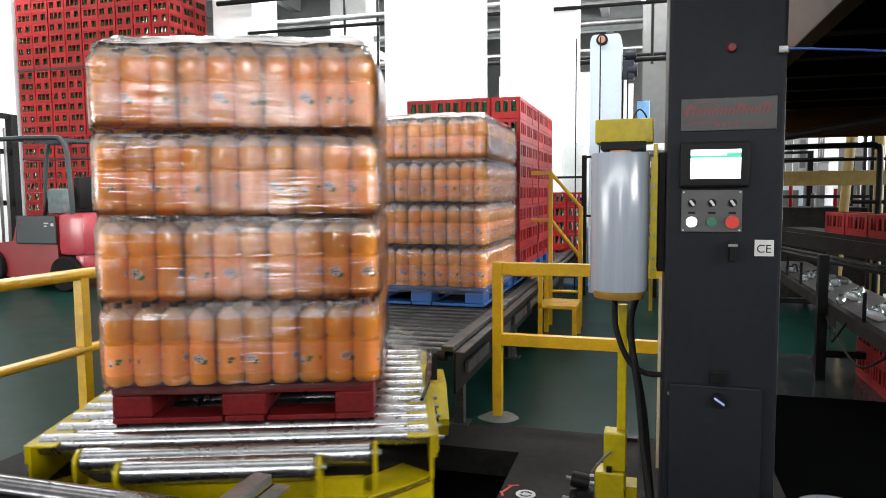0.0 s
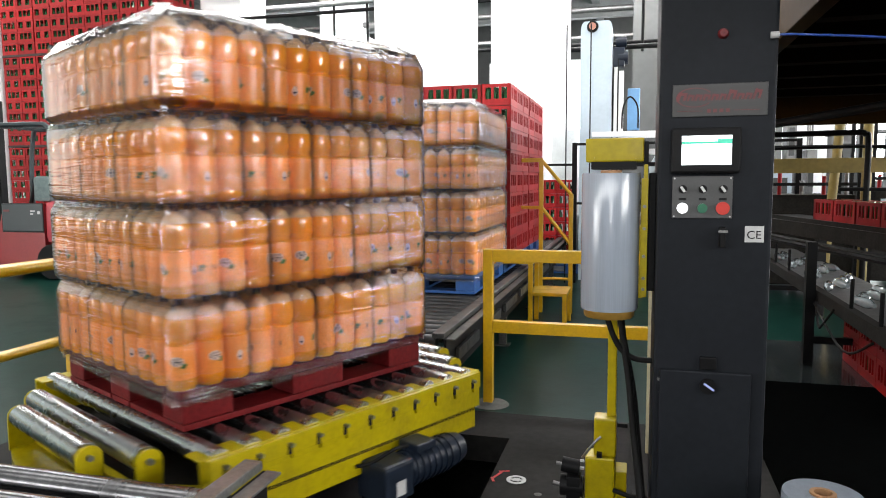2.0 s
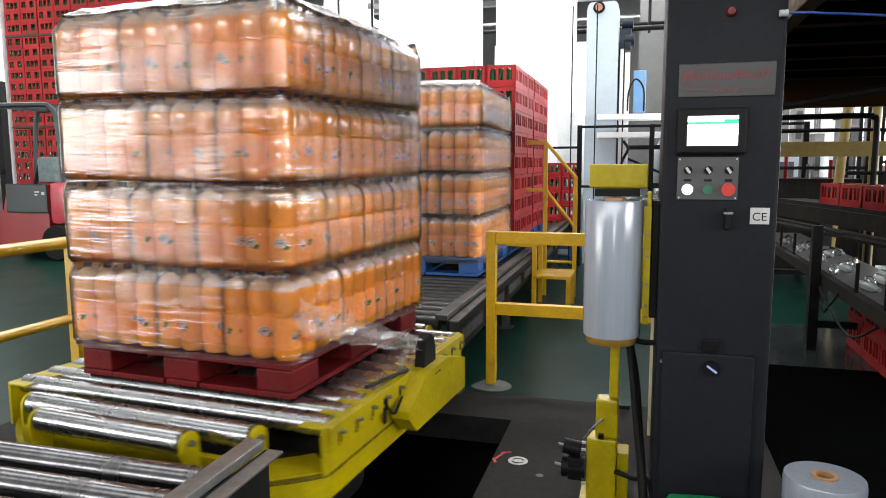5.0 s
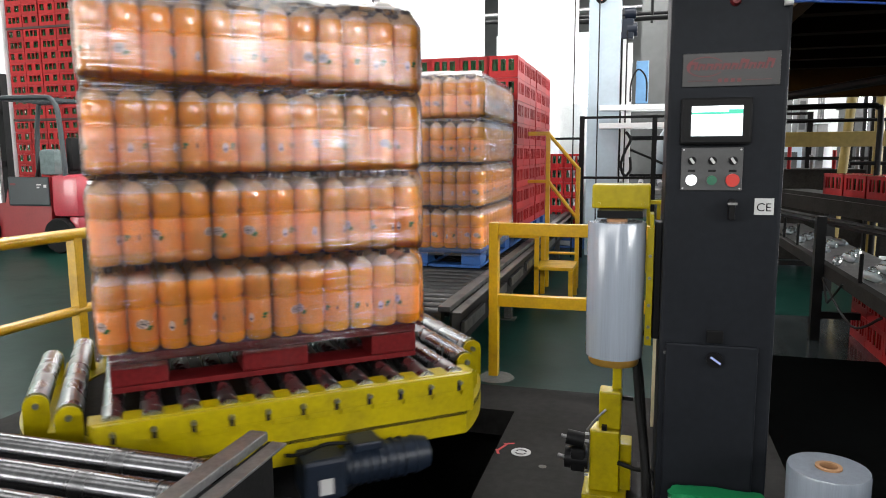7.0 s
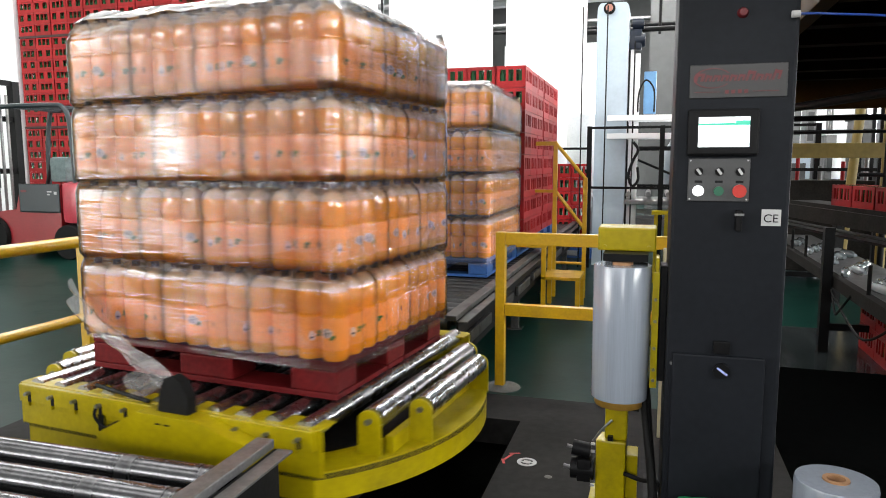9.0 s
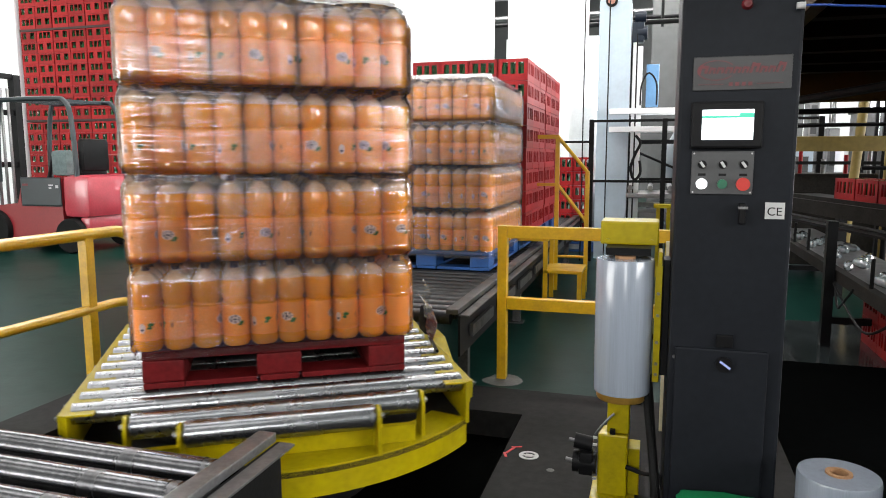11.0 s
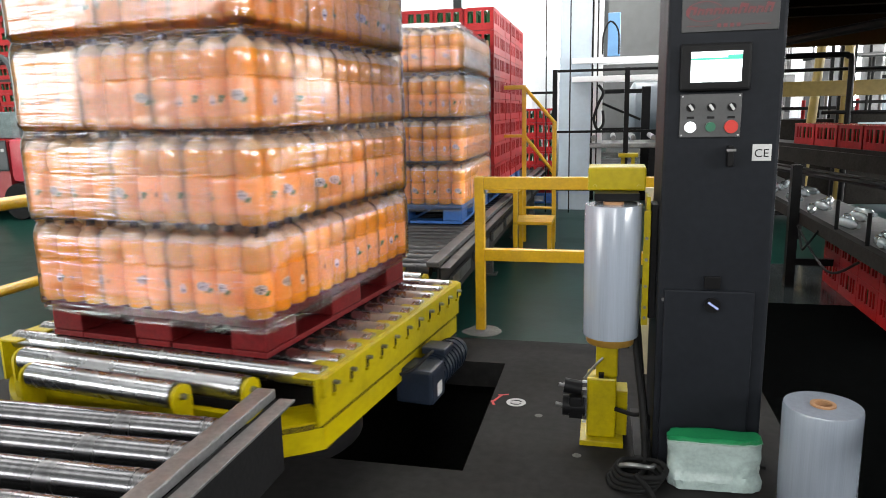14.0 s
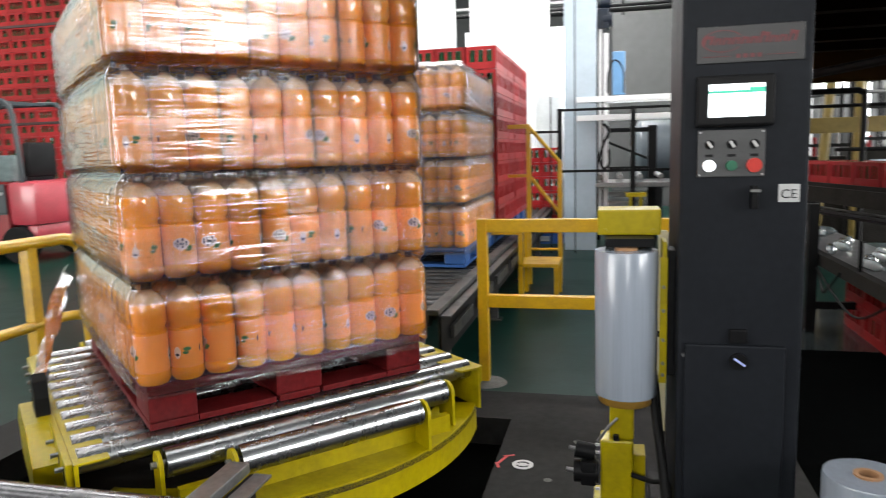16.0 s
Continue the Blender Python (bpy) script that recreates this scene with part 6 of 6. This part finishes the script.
def pipe_tower(x, y, w, h, rng):
    """A slim pale machine on the far line: boxed foot, panel, crown and a bundle of pipes."""
    t = thing("rinser_tower", "slim pale grey machine tower with pipes at the far line", "machine", "towers of the far line")
    bm = B()
    box(bm, x, x + w, y, y + 0.35, 0.0, h, 0.012)
    body = part("housing", bm, DULL_STEEL, t)
    bm = B()
    box(bm, x + 0.03, x + w - 0.03, y - 0.014, y - 0.001, h - 0.55, h - 0.12, 0.004)
    part("panel", bm, GREY_WALL, body)
    bm = B()
    box(bm, x - 0.03, x + w + 0.03, y - 0.03, y + 0.38, h + 0.001, h + 0.05, 0.008)
    part("crown", bm, WHITE_WALL if rng.random() < 0.4 else DARK_STEEL, t)
    for k in range(3):
        px = x + w * (0.2 + 0.3 * k)
        top = h + rng.uniform(0.25, 0.75)
        bm = cyl(B(), (px, y + 0.12 + 0.06 * k, h + 0.051), (px, y + 0.12 + 0.06 * k, top), 0.016, seg=8)
        cyl(bm, (px, y + 0.12 + 0.06 * k, top), (px + rng.choice((-0.22, 0.22)), y + 0.12 + 0.06 * k, top), 0.016, seg=8)
        part("pipe", bm, STAINLESS, t, smooth=True)


_rng = random.Random(23)
_x = 2.15
while _x < 5.4:
    _w = _rng.uniform(0.14, 0.30)
    pipe_tower(_x, 11.4 + _rng.uniform(0, 0.8), _w, _rng.uniform(1.65, 2.3), _rng)
    _x += _w + _rng.uniform(0.07, 0.24)
for _z, _y in ((1.98, 11.1), (2.32, 11.25)):
    bm = cyl(B(), (2.0, _y, _z), (5.6, _y, _z), 0.028, seg=10)
    rail_t = thing("service_pipe", "grey service pipe on posts along the far line", "pipe", "service pipes")
    part("pipe", bm, DULL_STEEL, rail_t, smooth=True)
    for _px in (2.05, 3.8, 5.5):
        bm = cyl(B(), (_px, _y, 0.0), (_px, _y, _z - 0.028), 0.02, seg=8)
        part("post", bm, DARK_STEEL, rail_t)


def filler_frame(x0, x1, y0, y1, h, label):
    """A dark filling machine: closed lower body, thin posts, rails and a row of valves."""
    t = thing("filling_machine", label, "machine", "dark machines of the bottle line")
    bm = B()
    box(bm, x0 + 0.04, x1 - 0.04, y0 + 0.04, y1 - 0.04, 0.12, h, 0.02)
    part("body", bm, SHADE_STEEL, t)
    for x in (x0 + 0.02, x1 - 0.02):
        for y in (y0 + 0.02, y1 - 0.02):
            bm = B()
            box(bm, x - 0.02, x + 0.02, y - 0.02, y + 0.02, 0.0, 2.05)
            part("post", bm, BLACK, t)
    for z in (h + 0.12, 1.7, 2.03):
        bm = B()
        box(bm, x0 + 0.041, x1 - 0.041, y0 + 0.005, y0 + 0.035, z - 0.018, z + 0.018)
        part("rail", bm, DARK_STEEL if z < 2 else OCHRE, t)
    n = max(3, int((x1 - x0) / 0.22))
    for k in range(n):
        x = x0 + 0.12 + (x1 - x0 - 0.24) * k / (n - 1)
        bm = cyl(B(), (x, y0 + 0.12, h), (x, y0 + 0.12, h + 0.16 + 0.05 * (k % 3)), 0.022, seg=10)
        part("valve", bm, STAINLESS if k % 2 else CRATE_RED, t, smooth=True)
    bm = B()
    box(bm, x0 + 0.12, x0 + 0.42, y0 + 0.028, y0 + 0.039, h - 0.4, h - 0.12)
    part("control_box", bm, PALE_BLUE, t)


filler_frame(1.35, 2.75, 8.75, 9.6, 1.16, "dark filling machine with steel valves behind the barrier")
filler_frame(3.0, 4.7, 9.3, 10.2, 1.22, "dark capping machine with posts and rails behind the barrier")


# ---- what moves ----
TURNS = [(0.0, -70.5), (0.5, -36.6), (1.0, -2.6), (1.5, 30.2), (2.0, 63.7), (2.5, 97.0), (3.0, 130.6), (3.5, 164.6), (4.0, 198.2), (4.5, 231.8), (5.0, 265.4), (5.5, 298.9), (6.0, 332.4),
         (6.5, 365.9), (7.0, 400.0), (7.5, 434.6), (8.0, 467.6), (8.5, 500.6), (9.0, 534.4), (9.5, 567.8), (10.0, 601.0), (10.5, 633.0), (11.0, 661.5), (11.5, 686.6), (12.0, 710.2),
         (12.5, 735.0), (13.0, 756.4), (13.5, 779.6), (14.0, 802.6), (14.5, 823.4), (15.0, 836.6), (15.5, 847.2), (16.0, 857.7)]


def motions():
    for ob in TURNING:
        walk(ob, [(t, pose(*AXIS, 0, 0, a)) for t, a in TURNS])
    for ob in CARRIED:
        walk(ob, [(t, pose(CAX, CAY, z)) for t, z in LIFTS])


motions()
